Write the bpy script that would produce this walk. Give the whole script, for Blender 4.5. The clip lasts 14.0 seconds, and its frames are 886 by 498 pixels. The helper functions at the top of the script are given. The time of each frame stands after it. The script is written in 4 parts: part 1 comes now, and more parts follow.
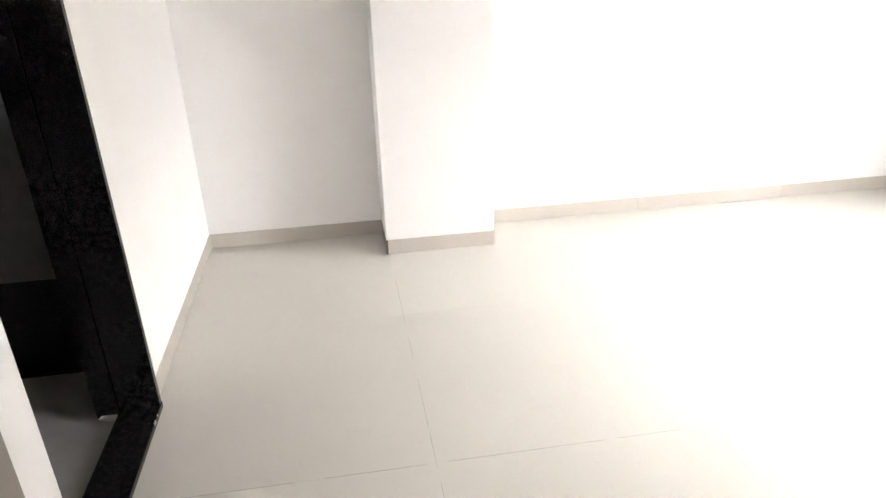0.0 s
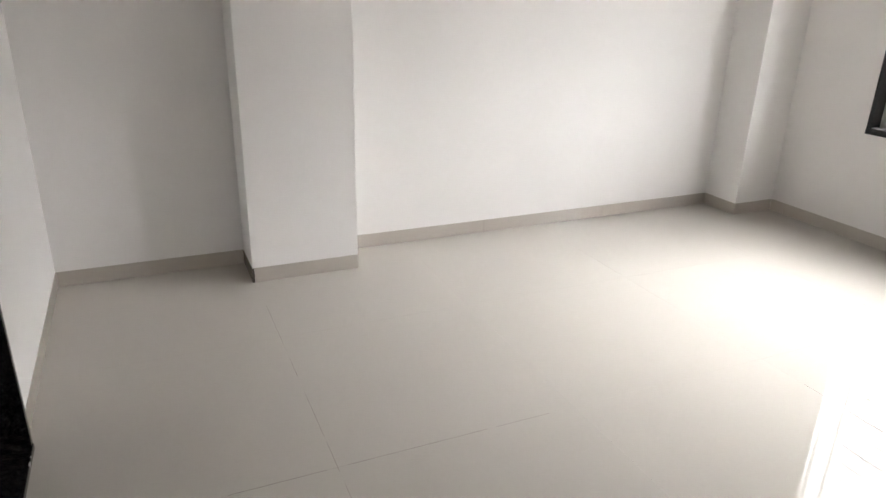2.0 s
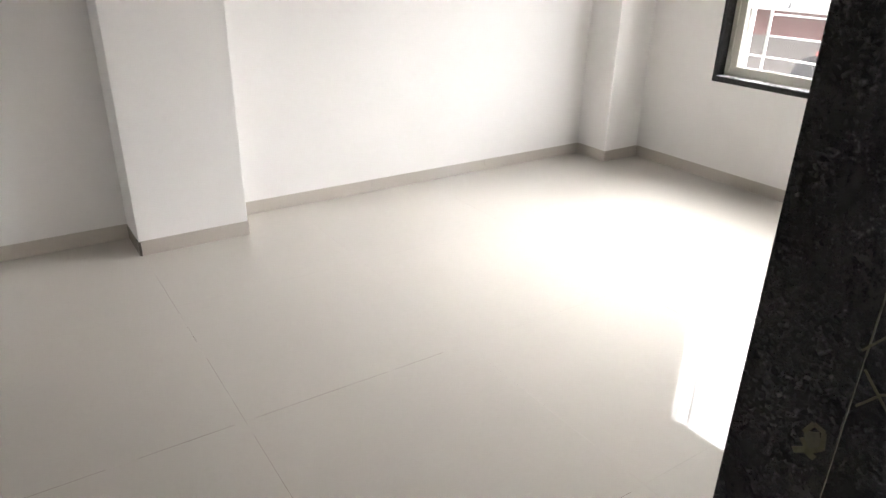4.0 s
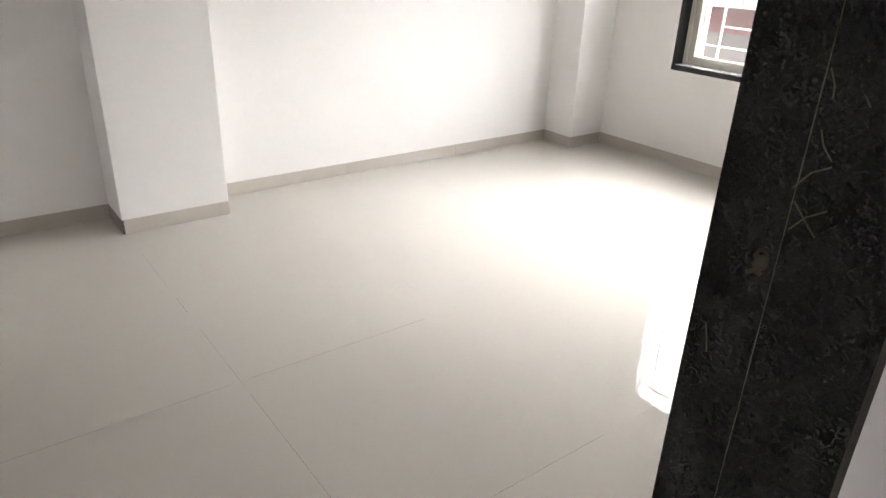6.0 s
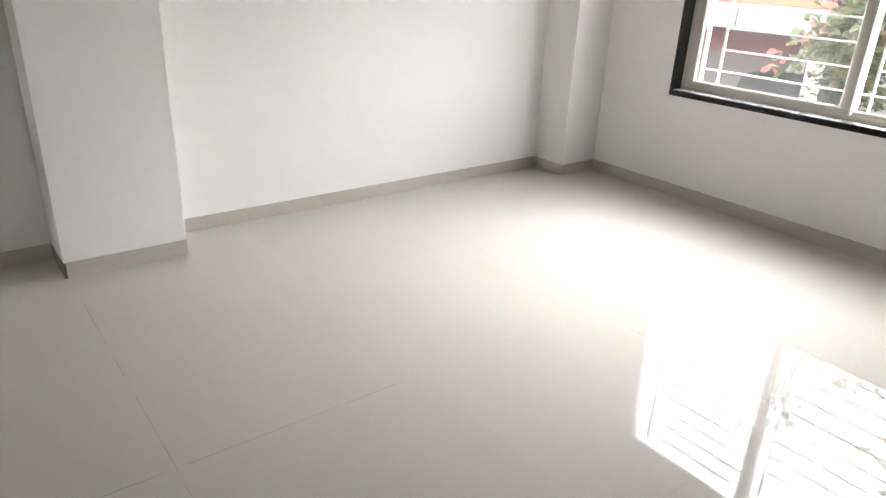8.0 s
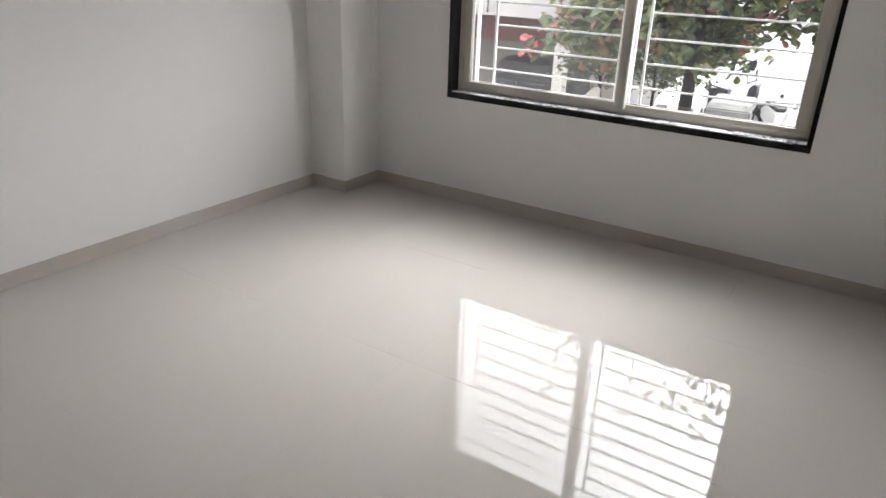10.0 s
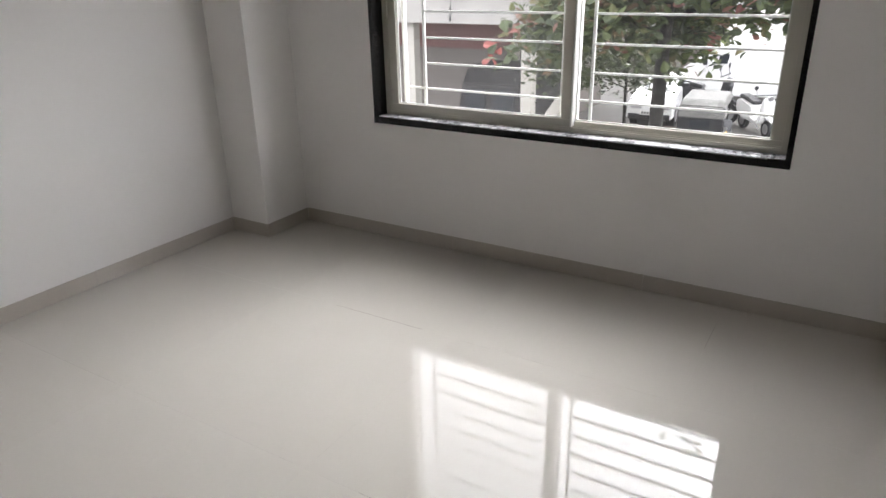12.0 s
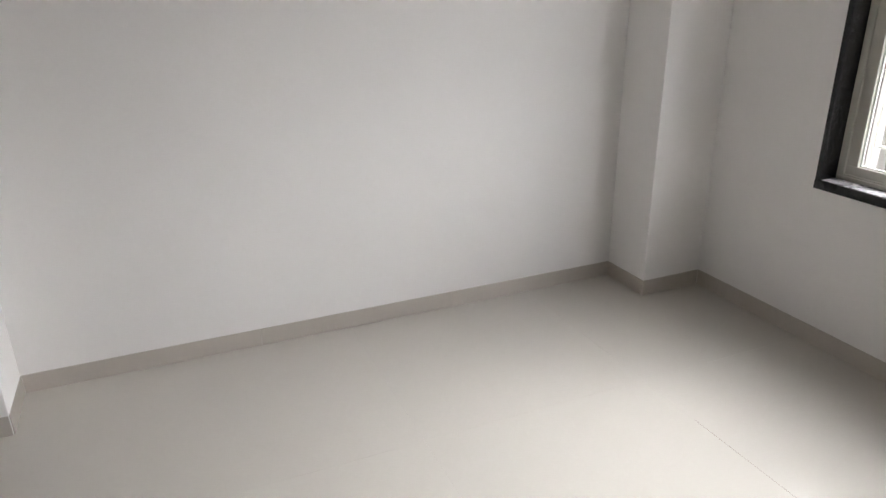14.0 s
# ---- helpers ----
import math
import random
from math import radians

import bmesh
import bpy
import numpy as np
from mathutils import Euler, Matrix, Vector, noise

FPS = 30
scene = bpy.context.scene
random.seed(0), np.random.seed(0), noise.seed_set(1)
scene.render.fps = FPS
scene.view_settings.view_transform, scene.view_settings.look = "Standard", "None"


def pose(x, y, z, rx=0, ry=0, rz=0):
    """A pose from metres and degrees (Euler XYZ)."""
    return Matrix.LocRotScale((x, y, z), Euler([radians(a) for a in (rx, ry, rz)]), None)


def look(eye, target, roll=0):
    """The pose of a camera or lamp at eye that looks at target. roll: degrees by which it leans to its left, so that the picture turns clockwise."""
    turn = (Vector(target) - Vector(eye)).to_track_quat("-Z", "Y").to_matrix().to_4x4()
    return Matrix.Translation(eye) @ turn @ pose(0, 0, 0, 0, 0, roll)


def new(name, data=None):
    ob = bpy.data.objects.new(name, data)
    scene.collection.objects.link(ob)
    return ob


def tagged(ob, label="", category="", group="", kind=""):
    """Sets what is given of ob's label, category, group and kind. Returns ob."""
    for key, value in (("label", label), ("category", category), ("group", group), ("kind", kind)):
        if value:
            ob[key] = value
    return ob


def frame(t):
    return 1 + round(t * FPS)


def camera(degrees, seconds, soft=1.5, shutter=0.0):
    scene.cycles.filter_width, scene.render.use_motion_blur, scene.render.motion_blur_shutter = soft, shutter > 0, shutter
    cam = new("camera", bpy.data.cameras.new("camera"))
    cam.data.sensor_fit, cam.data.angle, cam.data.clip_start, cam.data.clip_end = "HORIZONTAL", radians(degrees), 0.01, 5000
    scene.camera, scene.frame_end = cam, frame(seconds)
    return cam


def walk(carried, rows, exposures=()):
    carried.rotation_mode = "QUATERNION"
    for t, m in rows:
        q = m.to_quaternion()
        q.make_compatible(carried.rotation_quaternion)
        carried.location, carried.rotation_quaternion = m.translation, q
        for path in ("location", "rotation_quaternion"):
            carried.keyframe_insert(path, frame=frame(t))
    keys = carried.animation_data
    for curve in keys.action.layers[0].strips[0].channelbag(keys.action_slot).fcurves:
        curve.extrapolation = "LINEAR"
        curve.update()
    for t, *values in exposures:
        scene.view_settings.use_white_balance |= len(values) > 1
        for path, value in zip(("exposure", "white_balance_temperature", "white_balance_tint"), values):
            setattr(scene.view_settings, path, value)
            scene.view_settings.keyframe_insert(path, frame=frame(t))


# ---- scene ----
import itertools

cam = camera(66.2, 14.0)
PATH = [
    (0, (0.621, -3.029, 1.286), (0.894, -1.23, 0.455), -1.8),
    (0.5, (0.565, -3.019, 1.288), (1.03, -1.245, 0.49), -0.9),
    (1, (0.496, -3.057, 1.293), (1.065, -1.299, 0.527), 0.0),
    (1.5, (0.448, -3.112, 1.291), (1.126, -1.39, 0.53), 1.0),
    (2, (0.412, -3.155, 1.286), (1.179, -1.458, 0.557), 1.5),
    (2.5, (0.383, -3.177, 1.301), (1.231, -1.52, 0.569), 2.3),
    (3, (0.377, -3.193, 1.311), (1.304, -1.583, 0.569), 2.4),
    (3.5, (0.386, -3.231, 1.305), (1.366, -1.678, 0.515), 1.6),
    (6, (0.224, -3.368, 1.269), (1.333, -1.923, 0.443), 2.2),
    (6.5, (0.253, -3.346, 1.263), (1.349, -1.891, 0.437), 2.2),
    (7, (0.33, -3.277, 1.249), (1.438, -1.813, 0.455), 2.3),
    (9.5, (0.685, -2.905, 1.295), (2.04, -1.674, 0.49), 2.6),
    (10, (0.798, -2.805, 1.295), (2.343, -1.809, 0.506), 2.0),
    (10.5, (0.889, -2.745, 1.305), (2.553, -1.977, 0.503), 0.4),
    (11, (1.02, -2.777, 1.283), (2.667, -1.998, 0.46), -1.2),
    (11.5, (1.202, -2.739, 1.279), (2.813, -1.828, 0.522), -2.0),
    (12, (1.362, -2.744, 1.272), (2.932, -1.77, 0.507), -1.3),
    (12.5, (1.509, -2.673, 1.29), (3.027, -1.616, 0.53), -1.7),
    (13, (1.609, -2.56, 1.293), (3.052, -1.378, 0.571), -0.9),
    (13.5, (1.752, -2.497, 1.314), (2.94, -1.08, 0.552), -3.3),
    (14, (1.829, -2.392, 1.295), (2.555, -0.679, 0.562), -0.8),
]
EXPOSURES = [(0.0, 1.65), (0.1, 1.4), (0.3, 0.58), (0.6, 0.46), (2.0, 0.48), (3.0, 0.53), (3.7, 0.75), (5.8, 0.82), (7.0, 0.84), (9.3, -0.22), (10.0, -0.40), (10.5, -0.58), (11.0, -0.60), (12.5, -0.62), (13.5, -0.48), (14.0, -0.18)]
BASE = 4.66
walk(cam, [(t, look(eye, target, roll)) for t, eye, target, roll in PATH],
     [(t, BASE + e, 6500 if t < 8 else 6380, 18) for t, e in EXPOSURES])

# ---- light: a bright overcast day that comes in through the window ----
world = bpy.data.worlds.new("overcast_sky")
scene.world = world
world.use_nodes = True
wn, wl = world.node_tree.nodes, world.node_tree.links
sky = wn.new("ShaderNodeTexSky")
sky.sky_type, sky.sun_disc = "NISHITA", False
sky.sun_elevation, sky.sun_rotation = radians(42), radians(98)
sky.air_density, sky.dust_density, sky.ozone_density = 1.0, 4.0, 1.0
pale = wn.new("ShaderNodeHueSaturation")
pale.inputs["Saturation"].default_value = 0.06
wl.new(sky.outputs[0], pale.inputs["Color"])
even = wn.new("ShaderNodeGamma")
even.inputs["Gamma"].default_value = 0.65
wl.new(pale.outputs[0], even.inputs["Color"])
# an overcast sky is brighter overhead than at the horizon
where, height, lift = wn.new("ShaderNodeTexCoord"), wn.new("ShaderNodeSeparateXYZ"), wn.new("ShaderNodeMapRange")
lift.inputs["To Min"].default_value, lift.inputs["To Max"].default_value = 0.8, 1.25
wl.new(where.outputs["Generated"], height.inputs[0])
wl.new(height.outputs["Z"], lift.inputs[0])
cloud = wn.new("ShaderNodeVectorMath")
cloud.operation = "SCALE"
wl.new(even.outputs[0], cloud.inputs[0])
wl.new(lift.outputs[0], cloud.inputs["Scale"])
wl.new(cloud.outputs[0], wn["Background"].inputs["Color"])
wn["Background"].inputs["Strength"].default_value = 0.15
sun = new("sun", bpy.data.lights.new("sun", "SUN"))
sun.data.energy, sun.data.angle, sun.data.color = 0.012, radians(50), (1.0, 0.97, 0.93)
sun.matrix_world = look((14.0, -3.2, 12.3), (4.0, -1.6, 1.3))


# ---- materials ----
def material(name, colour, rough=0.6, metal=0.0, grain=0.0, scale=60.0, stain=0.0, stain_scale=1.5, bump=0.0, spec=0.5, random_amount=0.0):
    """A painted or natural surface: a base colour varied by fine grain and by large soft stains, with fine relief."""
    m = bpy.data.materials.new(name)
    m.use_nodes = True
    n, l = m.node_tree.nodes, m.node_tree.links
    b = n["Principled BSDF"]
    b.inputs["Roughness"].default_value, b.inputs["Metallic"].default_value = rough, metal
    b.inputs["Specular IOR Level"].default_value = spec
    co = n.new("ShaderNodeTexCoord")
    fine, wide = n.new("ShaderNodeTexNoise"), n.new("ShaderNodeTexNoise")
    fine.inputs["Scale"].default_value, fine.inputs["Detail"].default_value = scale, 4
    wide.inputs["Scale"].default_value, wide.inputs["Detail"].default_value = stain_scale, 3
    l.new(co.outputs["Object"], fine.inputs["Vector"])
    l.new(co.outputs["Object"], wide.inputs["Vector"])
    a, c = n.new("ShaderNodeMapRange"), n.new("ShaderNodeMapRange")
    a.inputs["To Min"].default_value, a.inputs["To Max"].default_value = 1 - grain, 1 + grain
    c.inputs["To Min"].default_value, c.inputs["To Max"].default_value = 1 - stain, 1 + stain
    l.new(fine.outputs[0], a.inputs[0])
    l.new(wide.outputs[0], c.inputs[0])
    mul = n.new("ShaderNodeMath")
    mul.operation = "MULTIPLY"
    l.new(a.outputs[0], mul.inputs[0])
    l.new(c.outputs[0], mul.inputs[1])
    last = mul.outputs[0]
    if random_amount:
        info, r = n.new("ShaderNodeObjectInfo"), n.new("ShaderNodeMapRange")
        r.inputs["To Min"].default_value, r.inputs["To Max"].default_value = 1 - random_amount, 1 + random_amount
        l.new(info.outputs["Random"], r.inputs[0])
        m2 = n.new("ShaderNodeMath")
        m2.operation = "MULTIPLY"
        l.new(last, m2.inputs[0])
        l.new(r.outputs[0], m2.inputs[1])
        last = m2.outputs[0]
    mix = n.new("ShaderNodeVectorMath")
    mix.operation = "SCALE"
    mix.inputs[0].default_value = colour
    l.new(last, mix.inputs["Scale"])
    l.new(mix.outputs[0], b.inputs["Base Color"])
    if bump:
        bp = n.new("ShaderNodeBump")
        bp.inputs["Strength"].default_value, bp.inputs["Distance"].default_value = bump, 0.002
        l.new(fine.outputs[0], bp.inputs["Height"])
        l.new(bp.outputs[0], b.inputs["Normal"])
    return m


def granite_material(name, dark, light, rough, fleck=340, smear=60, stops=(0.69, 0.90), blotch=0.35):
    """Polished black granite: fine grey flecks on near-black stone, a few dull smears in the polish."""
    m = bpy.data.materials.new(name)
    m.use_nodes = True
    n, l = m.node_tree.nodes, m.node_tree.links
    b = n["Principled BSDF"]
    b.inputs["Specular IOR Level"].default_value = 0.3
    co = n.new("ShaderNodeTexCoord")
    v, w = n.new("ShaderNodeTexNoise"), n.new("ShaderNodeTexNoise")
    v.inputs["Scale"].default_value, v.inputs["Detail"].default_value, v.inputs["Roughness"].default_value = fleck, 6, 0.7
    w.inputs["Scale"].default_value, w.inputs["Detail"].default_value = smear, 5
    l.new(co.outputs["Object"], v.inputs["Vector"])
    l.new(co.outputs["Object"], w.inputs["Vector"])
    add = n.new("ShaderNodeMath")
    add.operation = "MULTIPLY_ADD"
    add.inputs[1].default_value = blotch
    l.new(w.outputs[0], add.inputs[0])
    l.new(v.outputs[0], add.inputs[2])
    ramp = n.new("ShaderNodeValToRGB")
    ramp.color_ramp.elements[0].position, ramp.color_ramp.elements[0].color = stops[0], (*dark, 1)
    ramp.color_ramp.elements[1].position, ramp.color_ramp.elements[1].color = stops[1], (*light, 1)
    l.new(add.outputs[0], ramp.inputs[0])
    l.new(ramp.outputs[0], b.inputs["Base Color"])
    r = n.new("ShaderNodeMapRange")
    r.inputs["To Min"].default_value, r.inputs["To Max"].default_value = rough, rough + 0.15
    l.new(w.outputs[0], r.inputs[0])
    l.new(r.outputs[0], b.inputs["Roughness"])
    return m


def glass_material(name, dust):
    """Thin window glass: clear, with a gloss that grows at a slant, and a film of dust."""
    m = bpy.data.materials.new(name)
    m.use_nodes = True
    n, l = m.node_tree.nodes, m.node_tree.links
    n.remove(n["Principled BSDF"])
    clear, gloss, film = n.new("ShaderNodeBsdfTransparent"), n.new("ShaderNodeBsdfGlossy"), n.new("ShaderNodeBsdfTranslucent")
    clear.inputs[0].default_value = (0.93, 0.95, 0.94, 1)
    gloss.inputs["Roughness"].default_value = 0.01
    film.inputs[0].default_value = (0.8, 0.8, 0.78, 1)
    lw, p5, fr = n.new("ShaderNodeLayerWeight"), n.new("ShaderNodeMath"), n.new("ShaderNodeMath")
    lw.inputs["Blend"].default_value = 0.5
    p5.operation, fr.operation = "POWER", "MULTIPLY_ADD"
    p5.inputs[1].default_value, fr.inputs[1].default_value, fr.inputs[2].default_value = 5.0, 0.96, 0.04
    l.new(lw.outputs["Facing"], p5.inputs[0])
    l.new(p5.outputs[0], fr.inputs[0])
    a, b = n.new("ShaderNodeMixShader"), n.new("ShaderNodeMixShader")
    l.new(fr.outputs[0], a.inputs[0])
    l.new(clear.outputs[0], a.inputs[1])
    l.new(gloss.outputs[0], a.inputs[2])
    no = n.new("ShaderNodeTexNoise")
    no.inputs["Scale"].default_value = 3.0
    mr = n.new("ShaderNodeMapRange")
    mr.inputs["To Min"].default_value, mr.inputs["To Max"].default_value = dust * 0.5, dust * 1.5
    l.new(no.outputs[0], mr.inputs[0])
    l.new(mr.outputs[0], b.inputs[0])
    l.new(a.outputs[0], b.inputs[1])
    l.new(film.outputs[0], b.inputs[2])
    l.new(b.outputs[0], n["Material Output"].inputs[0])
    return m


WALL = material("white_emulsion", (0.86, 0.845, 0.825), 0.75, grain=0.015, scale=160, stain=0.045, stain_scale=1.6, bump=0.2, spec=0.25)
FLOOR = material("polished_vitrified_tile", (0.55, 0.52, 0.47), 0.012, grain=0.02, scale=90, stain=0.03, stain_scale=2.5, spec=0.29, random_amount=0.008)
GROUT = granite_material("grey_joint", (0.10, 0.085, 0.07), (0.60, 0.57, 0.525), 0.25, 14, 1.7, (0.60, 0.78), 0.6)
SKIRT = material("beige_skirting_tile", (0.53, 0.487, 0.432), 0.012, grain=0.03, scale=70, stain=0.04, stain_scale=3, spec=0.65, random_amount=0.008)
GRANITE = granite_material("black_granite", (0.0075, 0.007, 0.0073), (0.05, 0.047, 0.049), 0.06)
ALU = material("beige_coated_aluminium", (0.56, 0.54, 0.475), 0.4, grain=0.02, stain=0.04, stain_scale=6)
ALUW = material("pale_window_lining", (0.75, 0.74, 0.70), 0.4, grain=0.02)
GRILL = material("white_enamel", (0.82, 0.81, 0.78), 0.35, grain=0.03, scale=90, stain=0.05, stain_scale=9)
GLASS = glass_material("window_glass", 0.004)
GLASSD = glass_material("dusty_window_glass", 0.010)
PLASTIC = material("white_plastic", (0.78, 0.77, 0.74), 0.35, grain=0.01)
DARKTILE = material("dark_grey_stone", (0.24, 0.23, 0.24), 0.25, grain=0.15, scale=40, stain=0.15)
WETFLOOR = material("grey_stone_floor", (0.30, 0.29, 0.28), 0.3, grain=0.1, scale=30, stain=0.1)
LAMINATE = material("taupe_laminate", (0.22, 0.19, 0.17), 0.4, grain=0.08, scale=25)
CEIL = material("white_ceiling_paint", (0.88, 0.87, 0.85), 0.8, grain=0.01, stain=0.02)


# ---- mesh helpers ----
def bm_box(bm, x0, x1, y0, y1, z0, z1, bevel=0.0):
    """Adds a box to bm, with its edges rounded off where a bevel is given."""
    made = bmesh.ops.create_cube(bm, size=1.0, matrix=Matrix.Translation(((x0 + x1) / 2, (y0 + y1) / 2, (z0 + z1) / 2)) @ Matrix.Diagonal((x1 - x0, y1 - y0, z1 - z0, 1)))
    if bevel:
        edges = list({e for v in made["verts"] for e in v.link_edges})
        bmesh.ops.bevel(bm, geom=edges, offset=bevel, segments=2, affect="EDGES", profile=0.6)


def bm_rod(bm, a, b, r0, r1=None, seg=8):
    """Adds a round rod from a to b."""
    a, b = Vector(a), Vector(b)
    d = b - a
    m = Matrix.Translation((a + b) / 2) @ d.to_track_quat("Z", "Y").to_matrix().to_4x4()
    bmesh.ops.create_cone(bm, cap_ends=True, segments=seg, radius1=r0, radius2=r0 if r1 is None else r1, depth=d.length, matrix=m)


def mesh_of(name, bm, mat, smooth=False):
    me = bpy.data.meshes.new(name)
    bm.to_mesh(me)
    bm.free()
    if smooth:
        for p in me.polygons:
            p.use_smooth = True
    if mat:
        me.materials.append(mat)
    return me


def part(name, bm, mat, parent=None, label="", smooth=False):
    """Links bm as one mesh object, under a thing or a part where a parent is given."""
    ob = new(name, mesh_of(name, bm, mat, smooth))
    if parent:
        ob.parent = parent
    if label:
        ob["label"] = label
    return ob


def boxes(name, mat, sizes, parent=None, label="", bevel=0.0):
    bm = bmesh.new()
    for s in sizes:
        bm_box(bm, *s, bevel=bevel)
    return part(name, bm, mat, parent, label)


def empty(name, place=(0, 0, 0), rz=0.0):
    ob = new(name)
    ob.empty_display_size = 0.1
    ob.matrix_basis = pose(*place, 0, 0, rz)
    return ob


# ---- the room: 4.0 m by 3.1 m, floor at z = 0 ----
XW, XE, YN, YS, H = -0.012, 3.988, 0.004, -3.100, 2.75
TH = 0.15
DOOR_X0, DOOR_X1, DOOR_H = -0.05, 0.70, 2.05       # doorway in the south wall
BATH_Y0, BATH_Y1 = -1.845, -1.22                    # doorway in the west wall
WY0, WY1, WZ0, WZ1 = -2.570, -0.743, 0.594, 1.97   # window in the east wall
SKEW = 0.028                                       # how far the south wall comes in at its far end
YC = -4.5                                          # far side of the passage


def structure(ob, label, category):
    return tagged(ob, label, category, kind="structure")


structure(boxes("wall_north", WALL, [(XW - TH, XE + 0.22, YN, YN + TH, 0, H)]), "white painted plain wall behind the square columns", "wall")
structure(boxes("wall_east", WALL, [
    (XE, XE + 0.22, YS - TH, WY0, 0, H), (XE, XE + 0.22, WY1, YN, 0, H),
    (XE, XE + 0.22, WY0, WY1, 0, WZ0 - 0.010), (XE, XE + 0.22, WY0, WY1, WZ1, H)]), "white painted wall around the wide window", "wall")
structure(boxes("wall_south", WALL, [
    (DOOR_X1 + 0.02, XE, YS - 0.135, YS, 0, H), (XW - TH, DOOR_X1 + 0.02, YS - 0.135, YS, DOOR_H + 0.02, H),
    (XW - TH - 0.6, DOOR_X0 - 0.02, YS - 0.135, YS, 0, DOOR_H + 0.02)]), "white painted wall with the granite-lined doorway", "wall")
for v in bpy.data.objects["wall_south"].data.vertices:      # the wall runs a little out of square
    if v.co.x > XE - 0.01 and v.co.y > YS - 0.01:
        v.co.y += SKEW
structure(boxes("wall_west", WALL, [
    (XW - TH, XW, BATH_Y1 + 0.02, YN, 0, H), (XW - TH, XW, YS, BATH_Y0, 0, H),
    (XW - TH, XW, BATH_Y0, BATH_Y1 + 0.02, DOOR_H + 0.02, H)]), "white painted wall with a dark doorway", "wall")
structure(boxes("ceiling", CEIL, [(XW - 1.6, XE + 0.22, YC - TH, YN + TH, H, H + 0.12)]), "plain white ceiling", "ceiling")
structure(boxes("column_north", WALL, [(0.788, 1.282, -0.247, YN + 0.001, 0, H)], bevel=0.004), "white painted square column standing out of the wall", "column")
structure(boxes("column_northeast", WALL, [(3.683, XE + 0.001, -0.247, YN + 0.001, 0, H)], bevel=0.004), "white painted corner column beside the window", "column")
structure(boxes("column_southeast", WALL, [(3.849, XE + 0.001, YS - 0.001, -3.022, 0, H)], bevel=0.003), "slim white painted corner column", "column")

# passage outside the room and wash room behind the west doorway, closed all round
structure(boxes("wall_passage", WALL, [
    (XW - 1.6, XE + 0.22, YC - TH, YC, 0, H), (XE, XE + 0.22, YC, YS - TH, 0, H), (XW - 1.6 - TH, XW - 1.6, YC - TH, YS - 0.135, 0, H)]),
    "white painted passage wall", "wall")
structure(boxes("wall_washroom", DARKTILE, [
    (-1.45, -1.40, -2.6, -0.9, 0.35, H), (-1.40, XW - TH, -0.95, -0.9, 0.35, H), (-1.40, XW - TH, -2.6, -2.55, 0.35, H)]),
    "dark grey tiled wall of the unlit wash room", "wall")
structure(boxes("trim_washroom", GRANITE, [
    (-1.45, -1.397, -2.6, -0.9, -0.02, 0.35), (-1.397, XW - TH, -0.953, -0.9, -0.02, 0.35), (-1.397, XW - TH, -2.6, -2.547, -0.02, 0.35)]),
    "black stone dado of the unlit wash room", "trim")
structure(boxes("floor_washroom", WETFLOOR, [(-1.45, XW - 0.0965, -2.6, -0.9, -0.05, 0.0)]), "grey stone floor of the unlit wash room", "floor")

# ---- window: granite lining, sliding aluminium sashes, iron grille ----
window = tagged(empty("window_1", (XE, (WY0 + WY1) / 2, WZ0)), "sliding aluminium window in a black granite surround", "window", kind="structure")
WX = XE + 0.075          # inner face of the aluminium frame


def wpart(name, mat, sizes, parent=None, label="", bevel=0.0):
    ob = boxes(name, mat, sizes, None, label, bevel)
    ob.parent = parent or window
    ob.matrix_parent_inverse = window.matrix_basis.inverted() if not parent else Matrix.Identity(4)
    return ob


wpart("granite_sill", GRANITE, [(XE - 0.006, XE + 0.20, WY0, WY1, WZ0 - 0.010, WZ0 + 0.022)], label="black granite sill with a worn chalky edge", bevel=0.002)
wpart("granite_jamb", GRANITE, [(XE - 0.004, XE + 0.20, WY1 - 0.020, WY1, WZ0 + 0.022, WZ1)], bevel=0.002)
wpart("granite_jamb", GRANITE, [(XE - 0.004, XE + 0.20, WY0, WY0 + 0.020, WZ0 + 0.022, WZ1)], bevel=0.002)
wpart("granite_head", GRANITE, [(XE - 0.004, XE + 0.20, WY0 + 0.02, WY1 - 0.02, WZ1 - 0.02, WZ1)], bevel=0.002)
DUST = granite_material("cement_dust", (0.07, 0.07, 0.076), (0.80, 0.79, 0.79), 0.2, 60, 14, (0.66, 0.94), 0.6)
wpart("sill_dust", DUST, [(XE + 0.004, WX - 0.001, WY0 + 0.021, WY1 - 0.021, WZ0 + 0.0221, WZ0 + 0.0228)], label="smears of pale cement dust")
FY0, FY1, FZ0, FZ1 = WY0 + 0.02, WY1 - 0.02, WZ0 + 0.022, WZ1 - 0.02
wpart("outer_frame", ALU, [
    (WX, WX + 0.07, FY0, FY1, FZ0, FZ0 + 0.014), (WX, WX + 0.07, FY0, FY1, FZ1 - 0.025, FZ1),
    (WX, WX + 0.07, FY0, FY0 + 0.025, FZ0 + 0.014, FZ1 - 0.025), (WX, WX + 0.07, FY1 - 0.025, FY1, FZ0 + 0.014, FZ1 - 0.025)], bevel=0.0015)
wpart("track", ALU, [(WX + 0.003, WX + 0.006, FY0 + 0.025, FY1 - 0.025, FZ0 + 0.014, FZ0 + 0.022), (WX + 0.033, WX + 0.036, FY0 + 0.025, FY1 - 0.025, FZ0 + 0.014, FZ0 + 0.022)])


